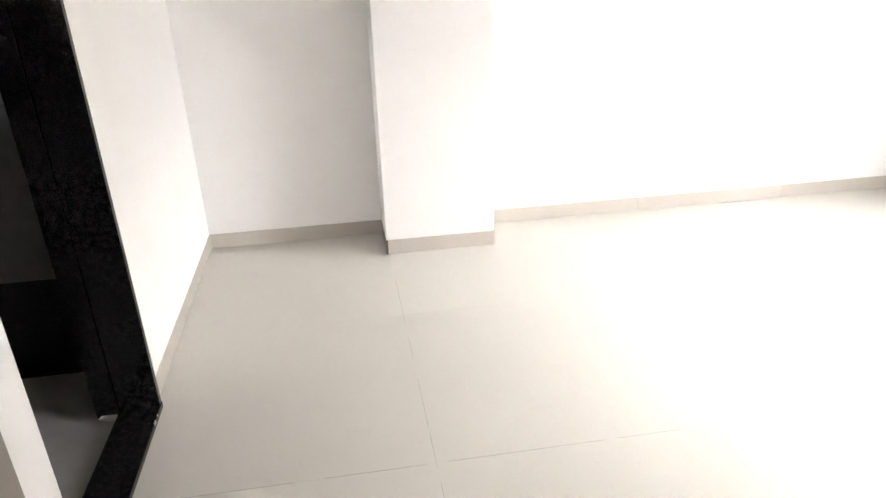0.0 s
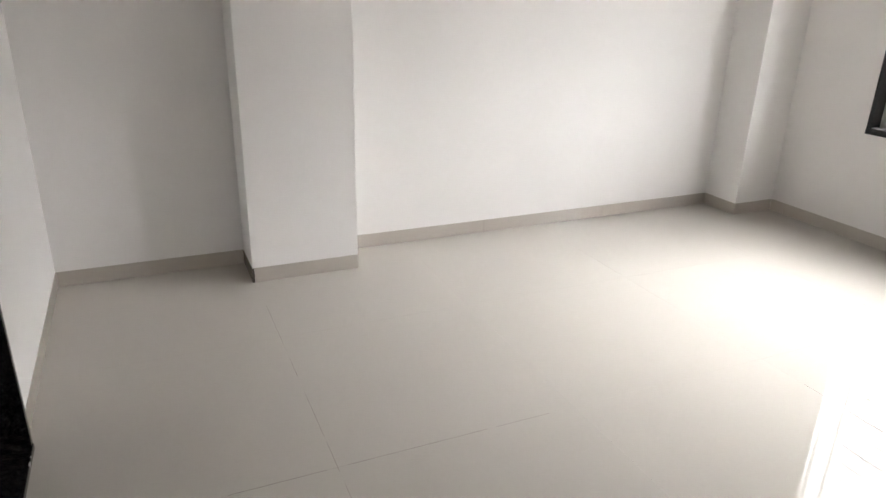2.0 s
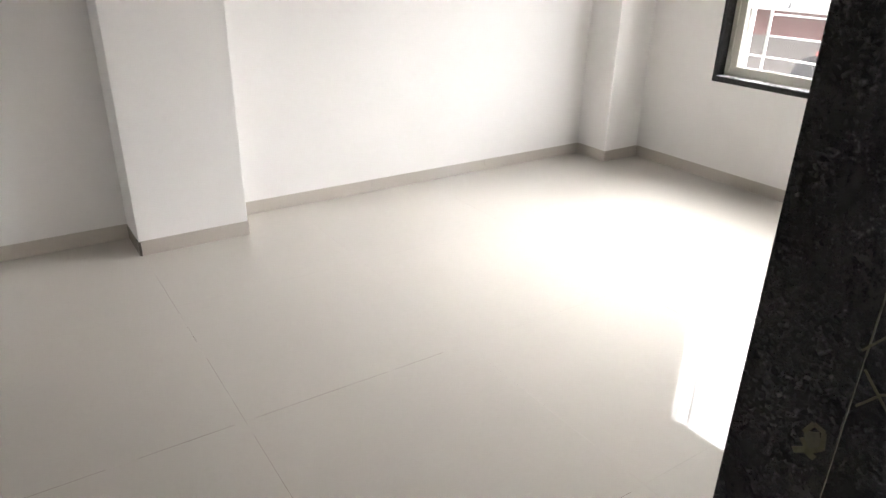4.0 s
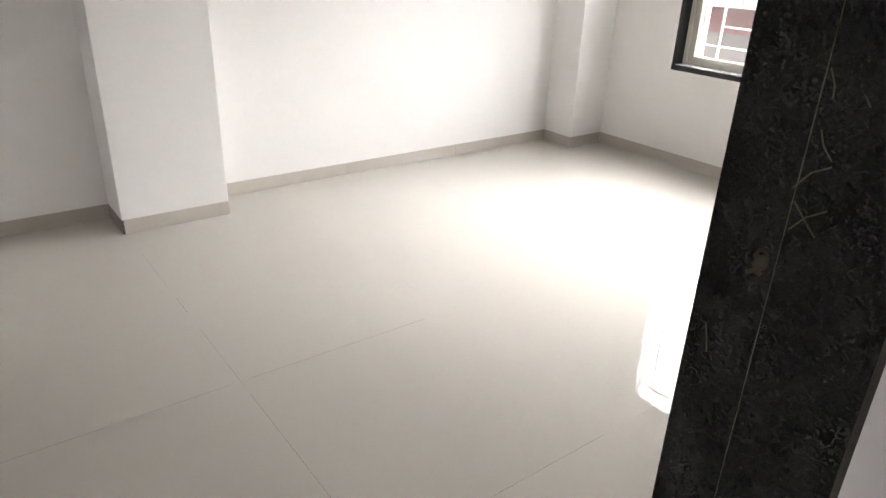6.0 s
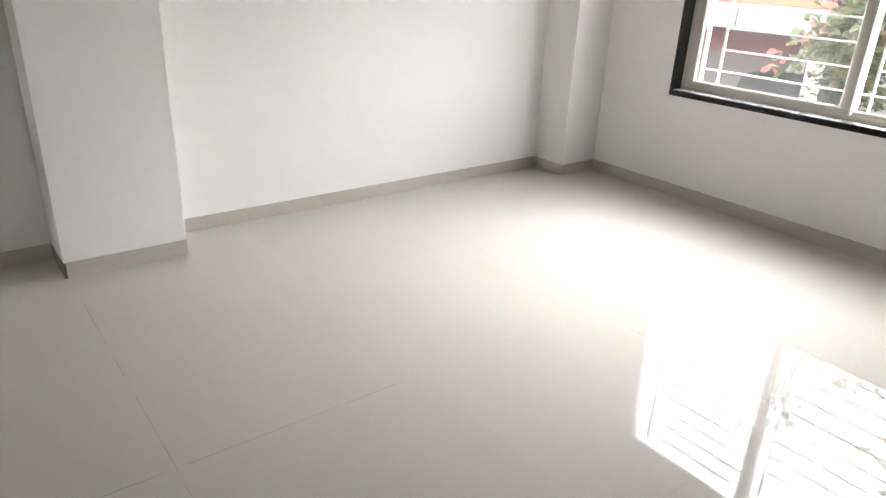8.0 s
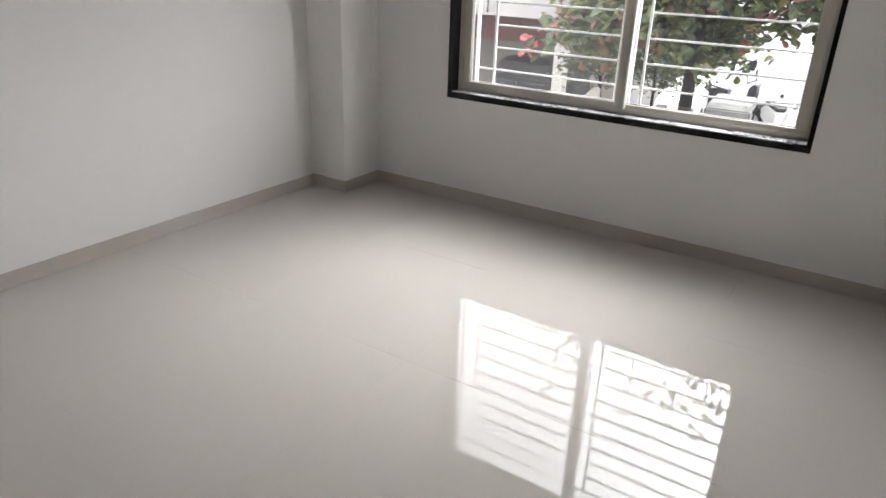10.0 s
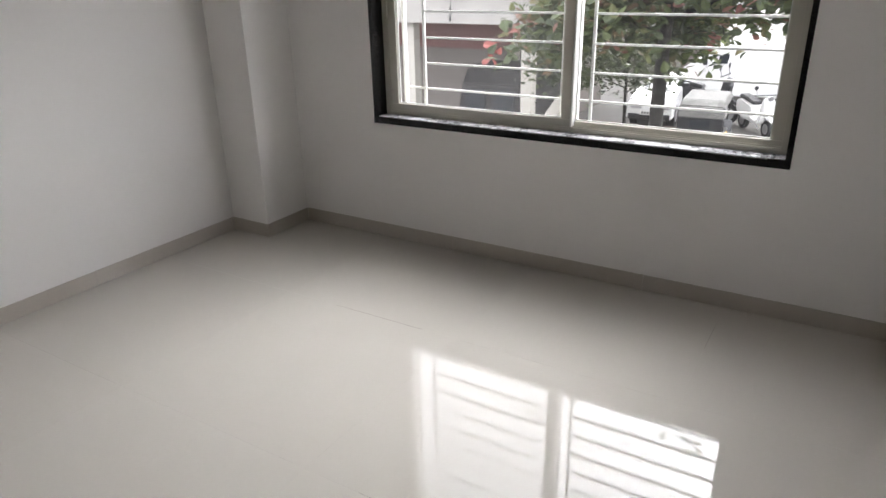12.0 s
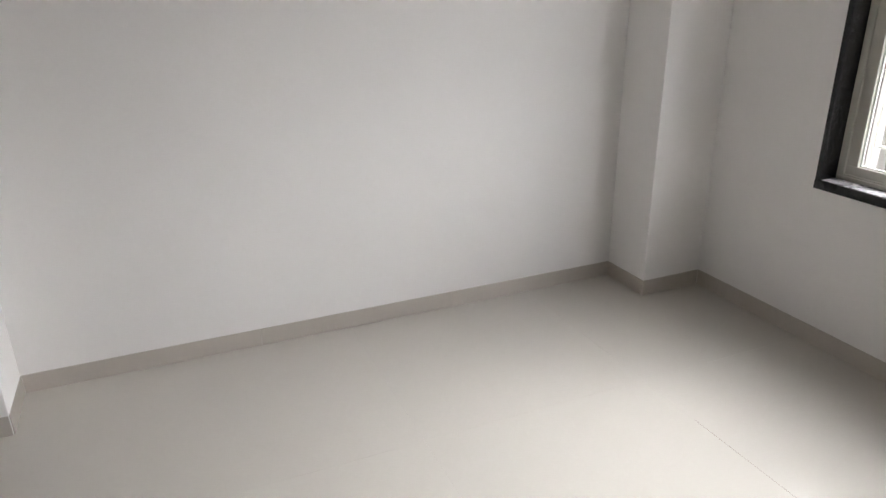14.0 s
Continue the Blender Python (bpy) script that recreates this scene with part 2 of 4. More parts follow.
def sash(x, y0, y1, z0, z1, low, glass, label):
    w, t = 0.042, 0.024
    s = wpart("sash", ALU, [(x, x + t, y0, y1, z0, z0 + low), (x, x + t, y0, y1, z1 - w, z1), (x, x + t, y0, y0 + w, z0 + low, z1 - w), (x, x + t, y1 - w, y1, z0 + low, z1 - w)], label=label, bevel=0.002)
    wpart("pane", glass, [(x + 0.010, x + 0.014, y0 + w - 0.004, y1 - w + 0.004, z0 + low - 0.004, z1 - w + 0.004)], s)
    wpart("gasket", ALUW, [
        (x + 0.014, x + 0.020, y0 + w - 0.001, y1 - w + 0.001, z0 + low - 0.001, z0 + low + 0.005), (x + 0.014, x + 0.020, y0 + w - 0.001, y0 + w + 0.005, z0 + low + 0.005, z1 - w),
        (x + 0.014, x + 0.020, y1 - w - 0.005, y1 - w + 0.001, z0 + low + 0.005, z1 - w)], s)
    return s


SZ0, SZ1 = FZ0 + 0.016, FZ1 - 0.027
sash(WX + 0.006, -1.708, FY1 - 0.027, SZ0, SZ1, 0.038, GLASSD, "dusty sliding sash in a beige aluminium frame")
sash(WX + 0.036, FY0 + 0.027, -1.672, SZ0, SZ1, 0.026, GLASS, "clear sliding sash in a beige aluminium frame")

grille = tagged(empty("window_grille", (XE + 0.15, (WY0 + WY1) / 2, FZ0)), "white enamelled iron bar grille fixed in the window", "window grille")
GX = XE + 0.15


def gpart(name, build, label=""):
    bm = bmesh.new()
    build(bm)
    ob = part(name, bm, GRILL, None, label)
    ob.parent = grille
    ob.matrix_parent_inverse = grille.matrix_basis.inverted()
    return ob


BAR = 0.0045
for y in (-0.945, -1.640, -1.770, -2.488):
    gpart("upright", lambda bm, y=y: bm_box(bm, GX - 0.006, GX + 0.006, y - 0.006, y + 0.006, FZ0, FZ1, 0.001))
for y in (-0.836, -2.533):
    gpart("side_flat", lambda bm, y=y: bm_box(bm, GX - 0.014, GX + 0.012, y - 0.006, y + 0.006, FZ0, FZ1, 0.001))
gpart("middle_flat", lambda bm: bm_box(bm, GX - 0.070, GX + 0.012, -1.716, -1.709, FZ0 + 0.024, FZ1, 0.001), "white painted flat between the sashes")
gpart("bottom_flat", lambda bm: bm_box(bm, GX - 0.010, GX + 0.010, -2.525, -0.844, FZ0 + 0.016, FZ0 + 0.028, 0.001))
for k in range(10):
    z = 0.740 + 0.1163 * k
    spans = [(-2.533, -0.836)] if k in (0, 4, 9) else [(-1.640, -0.945), (-2.488, -1.770)]
    for y0, y1 in spans:
        gpart("crossbar", lambda bm, y0=y0, y1=y1, z=z: bm_box(bm, GX - BAR, GX + BAR, y0, y1, z - BAR, z + BAR, 0.001))

# ---- doorways ----
door_south = tagged(empty("door_1", (DOOR_X1, YS, 0)), "open doorway lined with black granite slabs", "doorway", kind="structure")


def dpart(name, thing, mat, sizes, label="", bevel=0.0015):
    ob = boxes(name, mat, sizes, None, label, bevel)
    ob.parent = thing
    ob.matrix_parent_inverse = thing.matrix_basis.inverted()
    return ob


dpart("jamb_front", door_south, GRANITE, [(DOOR_X1, DOOR_X1 + 0.02, YS - 0.054, YS + 0.004, 0, DOOR_H)], "black granite slab with chalk marks", 0.0004)
dpart("jamb_back", door_south, GRANITE, [(DOOR_X1 + 0.0002, DOOR_X1 + 0.02, YS - 0.137, YS - 0.054, 0, DOOR_H)], "", 0.0003)
dpart("jamb_front", door_south, GRANITE, [(DOOR_X0 - 0.02, DOOR_X0, YS - 0.055, YS + 0.002, 0, DOOR_H)])
dpart("jamb_back", door_south, GRANITE, [(DOOR_X0 - 0.02, DOOR_X0 - 0.001, YS - 0.137, YS - 0.0555, 0, DOOR_H)])
dpart("door_head", door_south, GRANITE, [(DOOR_X0 - 0.02, DOOR_X1 + 0.02, YS - 0.137, YS + 0.004, DOOR_H, DOOR_H + 0.02)])

door_west = tagged(empty("door_2", (XW, BATH_Y1, 0)), "dark doorway lined with rebated black granite", "doorway", kind="structure")
dpart("jamb_front", door_west, GRANITE, [(XW - 0.096, XW + 0.022, BATH_Y1, BATH_Y1 + 0.02, 0.018, DOOR_H)])
dpart("jamb_back", door_west, GRANITE, [(XW - 0.162, XW - 0.0965, BATH_Y1 - 0.006, BATH_Y1 + 0.02, 0.0, DOOR_H)])
dpart("jamb_front", door_west, GRANITE, [(XW - 0.148, XW - 0.010, BATH_Y0 + 0.0005, BATH_Y0 + 0.018, 0.018, DOOR_H)])
dpart("door_head", door_west, GRANITE, [(XW - 0.148, XW + 0.022, BATH_Y0 + 0.0005, BATH_Y1 + 0.02, DOOR_H, DOOR_H + 0.0195)])
dpart("threshold", door_west, GRANITE, [(XW - 0.096, XW + 0.024, BATH_Y0 + 0.0005, BATH_Y1 + 0.02, 0.0, 0.018)], "black granite threshold with a chipped edge")
CEMENT = material("cement_crumbs", (0.40, 0.385, 0.36), 0.9, grain=0.3, scale=120, stain=0.3, stain_scale=20)
dpart("cement_smear", door_west, CEMENT, [(XW - 0.152, XW - 0.102, BATH_Y1 - 0.022, BATH_Y1 - 0.007, 0.0, 0.009), (XW - 0.130, XW - 0.098, BATH_Y1 - 0.028, BATH_Y1 - 0.020, 0.0, 0.005)], "rough pale cement smear", 0.003)
dpart("chip", door_west, CEMENT, [(XW + 0.0215, XW + 0.0246, BATH_Y1 - 0.09, BATH_Y1 - 0.072, 0.009, 0.0186), (XW + 0.0218, XW + 0.0246, BATH_Y1 - 0.052, BATH_Y1 - 0.044, 0.013, 0.0185)], "pale chip in the granite edge", 0.001)

# ---- floor and skirting, tile by tile ----
floor = structure(boxes("floor", GROUT, [(XW - TH, XE + 0.02, YS - 0.135, YN + TH, -0.12, -0.0004), (XW - 1.6, XE + 0.02, YC, YS - 0.1352, -0.12, -0.0004)]),
                  "polished pale beige vitrified tile floor with hairline joints", "floor")
XJ = [XW - 0.12, 0.8, 1.6, 2.435, 3.25, XE]
YJ = [YN, -0.8, -1.612, -2.425, -3.22, -4.02, YC]
J = 0.0002
for i in range(5):
    for j in range(6):
        x0, x1 = XJ[i], XJ[i + 1]
        if i == 0 and j < 4:
            x0 = XW
        bm = bmesh.new()
        bm_box(bm, x0 + J, x1 - J, YJ[j + 1] + J, YJ[j] - J, -0.010, 0.0)
        bmesh.ops.bevel(bm, geom=[e for e in bm.edges if all(v.co.z > -0.001 for v in e.verts)], offset=0.0001, segments=1, affect="EDGES")
        part("tile", bm, FLOOR, floor)

for (x0, x1), (y0, y1) in itertools.product(((XW - 1.6, -0.93), (-0.93, XJ[0])), ((YC, -4.02), (-4.02, YS - 0.137))):
    bm = bmesh.new()
    bm_box(bm, x0 + J, x1 - J, y0 + J, y1 - J, -0.010, 0.0)
    part("tile", bm, FLOOR, floor)

# stretches where the joint filler is dirty or worn out
DIRT = material("dirty_joint", (0.26, 0.22, 0.18), 0.85, grain=0.5, scale=120, stain=0.6, stain_scale=9)
for x, ya, yb in ((0.8, -0.50, -0.86), (0.8, -0.97, -1.10), (0.8, -1.22, -1.46), (0.8, -1.49, -1.63), (0.8, -1.69, -2.38), (3.25, -1.05, -1.47), (2.435, -1.80, -2.415), (2.435, -2.435, -2.66)):
    boxes("joint", DIRT, [(x - 0.0005, x + 0.0005, yb, ya, -0.0003, 0.0003)], floor)
for y, xa, xb in ((-1.612, 0.12, 0.42), (-1.612, 0.50, 0.77), (-1.612, 0.83, 1.28), (-1.612, 1.31, 1.50), (-2.425, 0.86, 1.55), (-2.425, 3.62, 3.83)):
    boxes("joint", DIRT, [(xa, xb, y - 0.0005, y + 0.0005, -0.0003, 0.0003)], floor)

SK, ST = 0.070, 0.003


def skirting(label, x0, y0, x1, y1, nx, ny):
    """A run of skirting tiles along a wall's face from (x0, y0) to (x1, y1); (nx, ny) points into the room."""
    run = structure(empty("baseboard", (x0, y0, 0)), label, "baseboard")
    length = math.hypot(x1 - x0, y1 - y0)
    count = max(1, round(length / 0.8))
    dx, dy = (x1 - x0) / length, (y1 - y0) / length
    for k in range(count):
        a, b = k * length / count + 0.0004, (k + 1) * length / count - 0.0004
        xs, ys = sorted((dx * a, dx * b + nx * ST)), sorted((dy * a, dy * b + ny * ST))
        if abs(nx):
            xs = sorted((0, nx * ST))
        else:
            ys = sorted((0, ny * ST))
        bm = bmesh.new()
        bm_box(bm, xs[0], xs[1], ys[0], ys[1], 0.0008, SK, 0.0012)
        part("tile", bm, SKIRT, run)
    return run


LAB = "beige tile skirting along the white wall"
COL = "beige tile skirting round the white column"
skirting(LAB, XW, BATH_Y1 + 0.022, XW, YN, 1, 0)
skirting(LAB, XW + ST, YN, 0.788 - ST, YN, 0, -1)
CHIP = material("raw_tile_edge", (0.10, 0.085, 0.07), 0.9, grain=0.4, scale=200)
column_run = skirting(COL, 0.788, YN, 0.788, -0.2475, -1, 0)
boxes("chip", CHIP, [(-0.0026, 0.0085, -0.2532, -0.2514, 0.001, 0.0695), (-0.0028, 0.0005, -0.250, -0.215, 0.0698, 0.0706)], column_run, "dark chipped tile end")
skirting(COL, 0.797, -0.247, 1.280, -0.247, 0, -1)
skirting(COL, 1.282, -0.247, 1.282, YN, 1, 0)
skirting(LAB, 1.282 + ST, YN, 3.683 - ST, YN, 0, -1)
CORNER = "beige tile skirting round the corner column"
skirting(CORNER, 3.683, YN, 3.683, -0.247 - ST, -1, 0)
skirting(CORNER, 3.683, -0.247, XE - ST, -0.247, 0, -1)
skirting("beige tile skirting under the window", XE, -0.247 - ST, XE, -3.022 + ST, -1, 0)
SLIM = "beige tile skirting round the slim column"
skirting(SLIM, 3.849, -3.022, XE, -3.022, 0, 1)
skirting(SLIM, 3.849, YS + ST, 3.849, -3.022 + ST, -1, 0)
south_run = skirting(LAB, 3.849, YS, DOOR_X1 + 0.022, YS, 0, 1)
south_run.matrix_basis = pose(3.849, YS + SKEW * 0.96, 0, 0, 0, math.degrees(math.atan2(SKEW, XE - DOOR_X1)))
skirting(LAB, XW, YS, XW, BATH_Y0 - 0.01, 1, 0)

# ---- small things in the room ----
switch = tagged(empty("switch_plate", (3.62, YS + SKEW * 0.89, 0.88), math.degrees(math.atan2(SKEW, XE - DOOR_X1))), "white plastic switch plate with a dark gap, set in the wall", "switch plate")


def spart(name, mat, sizes, label="", bevel=0.001):
    ob = boxes(name, mat, sizes, switch, label, bevel)
    return ob


spart("plate", PLASTIC, [(-0.12, 0.12, 0.0, 0.009, -0.045, 0.045)], bevel=0.003)
spart("rocker", PLASTIC, [(-0.085, -0.05, 0.009, 0.013, -0.02, 0.02)])
spart("rocker", PLASTIC, [(-0.045, -0.01, 0.009, 0.013, -0.02, 0.02)])
spart("socket", PLASTIC, [(0.01, 0.08, 0.009, 0.011, -0.03, 0.03)])
DARKGAP = material("dark_gap", (0.07, 0.065, 0.06), 0.7)
spart("slot", DARKGAP, [(0.045, 0.050, 0.011, 0.0125, -0.018, 0.012), (0.030, 0.066, 0.011, 0.0124, 0.012, 0.016)])
spart("edge_line", DARKGAP, [(-0.1215, -0.120, 0.0, 0.003, -0.046, 0.046)])

# chalk marks and the slab seam line on the granite of the doorway
CHALK = material("old_chalk", (0.042, 0.039, 0.018), 0.8, grain=0.5, scale=300, stain=0.5, stain_scale=40)


CHALK_DY, CHALK_DZ = -0.016, -0.024
SMEAR = material("chalk_smear_and_seam", (0.036, 0.034, 0.018), 0.6, grain=0.5, scale=250, stain=0.5, stain_scale=60)


def stroke(points, width, mat=None):
    """A thin line on the slab's face, for chalk and for the slab seam; points are (y, z)."""
    points = [(y + CHALK_DY, z + CHALK_DZ) for y, z in points]
    bm = bmesh.new()
    for (ya, za), (yb, zb) in zip(points, points[1:]):
        d = Vector((0, yb - ya, zb - za))
        n = Vector((0, -d.z, d.y)).normalized() * width / 2
        a, b = Vector((DOOR_X1 - 0.0004, ya, za)), Vector((DOOR_X1 - 0.0004, yb, zb))
        q = [bm.verts.new(v) for v in (a - n * 0.8, a + n, b + n * 0.9, b - n)]
        f = bm.faces.new(q)
        up = bmesh.ops.extrude_face_region(bm, geom=[f])
        for v in up["geom"]:
            if isinstance(v, bmesh.types.BMVert):
                v.co.x += 0.0006
    ob = part("chalk_and_seam", bm, mat or CHALK, None, "dull yellowish chalk mark and slab seam line")
    ob.parent = door_south
    ob.matrix_parent_inverse = door_south.matrix_basis.inverted()


stroke([(-3.118, 1.068), (-3.124, 1.072), (-3.130, 1.070)], 0.004)
stroke([(-3.121, 1.082), (-3.125, 1.090), (-3.131, 1.088), (-3.132, 1.078), (-3.126, 1.072), (-3.121, 1.078)], 0.003)
stroke([(-3.1225, 1.0785), (-3.1305, 1.0815)], 0.011, SMEAR)
stroke([(-3.136, 1.142), (-3.146, 1.156), (-3.158, 1.163)], 0.00132)
stroke([(-3.140, 1.133), (-3.150, 1.122), (-3.160, 1.112)], 0.00132)
stroke([(-3.141, 1.112), (-3.150, 1.124), (-3.163, 1.133)], 0.00132)
stroke([(-3.095, 1.012), (-3.099, 0.998), (-3.101, 0.986)], 0.0013)
stroke([(-3.141, 1.226), (-3.146, 1.216), (-3.147, 1.207)], 0.00096)
stroke([(-3.145, 1.186), (-3.149, 1.176), (-3.157, 1.167)], 0.00096)
stroke([(-3.166, 1.213), (-3.171, 1.206)], 0.00084)

# the seam between the front and back slabs, drawn as strokes; no chalk here
stroke([(-3.1385, 0.2), (-3.1385, 1.9)], 0.0005, SMEAR)
stroke([(-3.1387, 1.14), (-3.1384, 1.30)], 0.0008, SMEAR)

# washroom door leaf folded back on the wall
leaf = tagged(empty("washroom_door", (XW, -2.02, 0)), "taupe laminated door leaf folded back against the wall", "door")
boxes("leaf", LAMINATE, [(0.004, 0.036, -0.60, 0.0, 0.012, 2.03)], leaf, bevel=0.002)
boxes("edge_band", PLASTIC, [(0.006, 0.034, 0.0005, 0.003, 0.014, 2.028)], leaf, "pale edge band")
for z in (0.25, 1.70):
    boxes("hinge", ALU, [(0.0, 0.0035, -0.06, 0.0, z, z + 0.1)], leaf)

# ---- outdoors: the street one storey below ----
GZ = -2.9
GROUND = material("dusty_asphalt", (0.065, 0.06, 0.054), 0.9, grain=0.25, scale=8, stain=0.2, stain_scale=0.3)
EARTH = material("bare_earth", (0.085, 0.066, 0.05), 0.95, grain=0.35, scale=10, stain=0.3, stain_scale=0.7, bump=0.4)
RENDERW = material("white_rendered_facade", (0.78, 0.77, 0.74), 0.85, grain=0.04, scale=20, stain=0.10, stain_scale=0.6)
CREAM = material("cream_render", (0.42, 0.40, 0.36), 0.85, grain=0.05, scale=20, stain=0.12, stain_scale=0.8)
BAND = material("weathered_white_render", (0.36, 0.345, 0.325), 0.85, grain=0.08, scale=9, stain=0.3, stain_scale=1.3)
MAROON = material("maroon_paint", (0.20, 0.085, 0.075), 0.7, grain=0.06, scale=15, stain=0.12, stain_scale=0.8)
TERRACOTTA = material("terracotta_tile", (0.36, 0.17, 0.10), 0.8, grain=0.15, scale=12, stain=0.25, stain_scale=2)
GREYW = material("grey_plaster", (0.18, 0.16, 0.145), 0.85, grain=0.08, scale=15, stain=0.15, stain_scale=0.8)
DARKGLASS = material("dark_window", (0.03, 0.035, 0.04), 0.08)
# pale metallic base stands in for the sky's reflection on dark glass
SKYGLASS = material("windscreen_sky_in_colour", (0.70, 0.72, 0.74), 0.12, metal=0.8, grain=0.02)
CARWHITE = material("white_car_paint", (0.80, 0.80, 0.79), 0.18, grain=0.01, stain=0.03)
RUBBER = material("black_rubber", (0.02, 0.02, 0.02), 0.8, grain=0.2)
STEEL = material("dull_steel", (0.45, 0.45, 0.46), 0.35, metal=0.8, grain=0.1)
BLACKP = material("black_body_paint", (0.025, 0.025, 0.028), 0.3, grain=0.1, stain=0.2)
DULLBLACK = material("dull_black_paint", (0.022, 0.021, 0.021), 0.75, grain=0.3, scale=20, stain=0.4, stain_scale=3)
YELLOWP = material("yellow_body_paint", (0.62, 0.36, 0.03), 0.4, grain=0.1, stain=0.15, stain_scale=4)
CANVAS = material("grey_canvas", (0.16, 0.157, 0.148), 0.85, grain=0.5, scale=14, stain=0.5, stain_scale=4)
REDLAMP = material("red_lamp_lens", (0.35, 0.02, 0.02), 0.2)
BARK = material("dark_bark", (0.016, 0.014, 0.012), 0.9, grain=0.4, scale=30, stain=0.3, stain_scale=5, bump=0.8)

structure(boxes("ground", GROUND, [(XE + 0.23, 400, -300, 300, GZ - 0.4, GZ)]), "dusty grey street surface", "ground")
structure(boxes("verge", EARTH, [(9.0, 20.2, 0.9, 4.2, GZ, GZ + 0.06)], bevel=0.03), "bare earth verge round the tree", "ground")


def thing_part(name, thing, mat, build, label="", smooth=False, parent=None):
    bm = bmesh.new()
    build(bm)
    return part(name, bm, mat, parent or thing, label, smooth)


def profile(bm, pts, y0, y1, taper=0.0):
    """Extrudes a side outline of (x, z) from y0 to y1; what is above the waist leans in by taper."""
    top = max(z for _, z in pts)
    low = 0.55 * top
    left, right = [], []
    for x, z in pts:
        k = taper * max(0.0, (z - low) / (top - low))
        left.append(bm.verts.new((x, y0 + k, z)))
        right.append(bm.verts.new((x, y1 - k, z)))
    bm.faces.new(left)
    bm.faces.new(list(reversed(right)))
    n = len(pts)
    for i in range(n):
        bm.faces.new((left[i], right[i], right[(i + 1) % n], left[(i + 1) % n]))
    bmesh.ops.recalc_face_normals(bm, faces=bm.faces[:])
    bmesh.ops.bevel(bm, geom=bm.edges[:], offset=0.03, segments=2, affect="EDGES")


def wheel(thing, x, y, r, w):
    t = thing_part("wheel", thing, RUBBER, lambda bm: bm_rod(bm, (x, y - w / 2, r), (x, y + w / 2, r), r, seg=20), "black tyre")
    thing_part("rim", thing, STEEL, lambda bm: bm_rod(bm, (x, y - w / 2 - 0.008, r), (x, y + w / 2 + 0.008, r), r * 0.6, seg=14), "steel rim", parent=t)


def car(place, rz, paint, label, long=4.0, wide=1.65, high=1.5, screen=None):
    """A parked car, its nose towards -x."""
    c = tagged(empty("car", place, rz), label, "car")
    h, n = wide / 2, long / 2
    thing_part("body", c, paint, lambda bm: profile(bm, [(-n, 0.28), (-n, 0.62), (-n + 0.15, 0.78), (-n + 1.0, 0.92), (n - 0.25, 0.96), (n - 0.03, 0.80), (n, 0.30)], -h, h, 0.04))
    thing_part("cabin", c, paint, lambda bm: profile(bm, [(-n + 0.95, 0.88), (-n + 1.55, high - 0.05), (-n + 1.9, high), (n - 0.75, high), (n - 0.2, 0.92)], -h + 0.06, h - 0.06, 0.12))
    thing_part("windscreen", c, screen or DARKGLASS, lambda bm: profile(bm, [(-n + 0.90, 0.93), (-n + 1.46, high - 0.09), (-n + 1.56, high - 0.09), (-n + 1.2, 0.93)], -h + 0.16, h - 0.16, 0.06), "dark windscreen")
    thing_part("rear_window", c, DARKGLASS, lambda bm: profile(bm, [(n - 0.5, 0.98), (n - 0.72, high - 0.1), (n - 0.62, high - 0.08), (n - 0.19, 0.98)], -h + 0.18, h - 0.18, 0.06), "dark rear window")
    for y in (-h + 0.085, h - 0.125):
        thing_part("side_window", c, DARKGLASS, lambda bm, y=y: bm_box(bm, -n + 1.55, n - 0.85, y - 0.01, y + 0.05, 0.98, high - 0.14, 0.02), "dark side windows")
    for x in (-n + 0.7, n - 0.7):
        for y in (-h + 0.10, h - 0.10):
            wheel(c, x, y, 0.29, 0.2)
    for y in (-h + 0.25, h - 0.25):
        thing_part("headlight", c, STEEL, lambda bm, y=y: bm_box(bm, -n - 0.012, -n + 0.05, y - 0.15, y + 0.15, 0.55, 0.68, 0.02))
        thing_part("tail_light", c, REDLAMP, lambda bm, y=y: bm_box(bm, n - 0.04, n + 0.014, y - 0.12, y + 0.12, 0.62, 0.80, 0.02), "red tail light")
    thing_part("bumper", c, BLACKP, lambda bm: bm_box(bm, -n - 0.05, -n + 0.1, -h + 0.05, h - 0.05, 0.26, 0.42, 0.03), "dark front bumper")
    plate = thing_part("number_plate", c, PLASTIC, lambda bm: bm_box(bm, -n - 0.065, -n - 0.045, -0.25, 0.25, 0.40, 0.52, 0.004), "white number plate with dark unreadable marks")
    for k in range(6):
        thing_part("mark", c, BLACKP, lambda bm, k=k: bm_box(bm, -n - 0.068, -n - 0.064, -0.21 + 0.07 * k, -0.17 + 0.07 * k, 0.43, 0.49), parent=plate)
    for y in (-h - 0.09, h + 0.09):
        thing_part("side_mirror", c, BLACKP, lambda bm, y=y: bm_box(bm, -n + 1.3, -n + 1.42, y - 0.09, y + 0.09, 0.95, 1.08, 0.03))
    return c


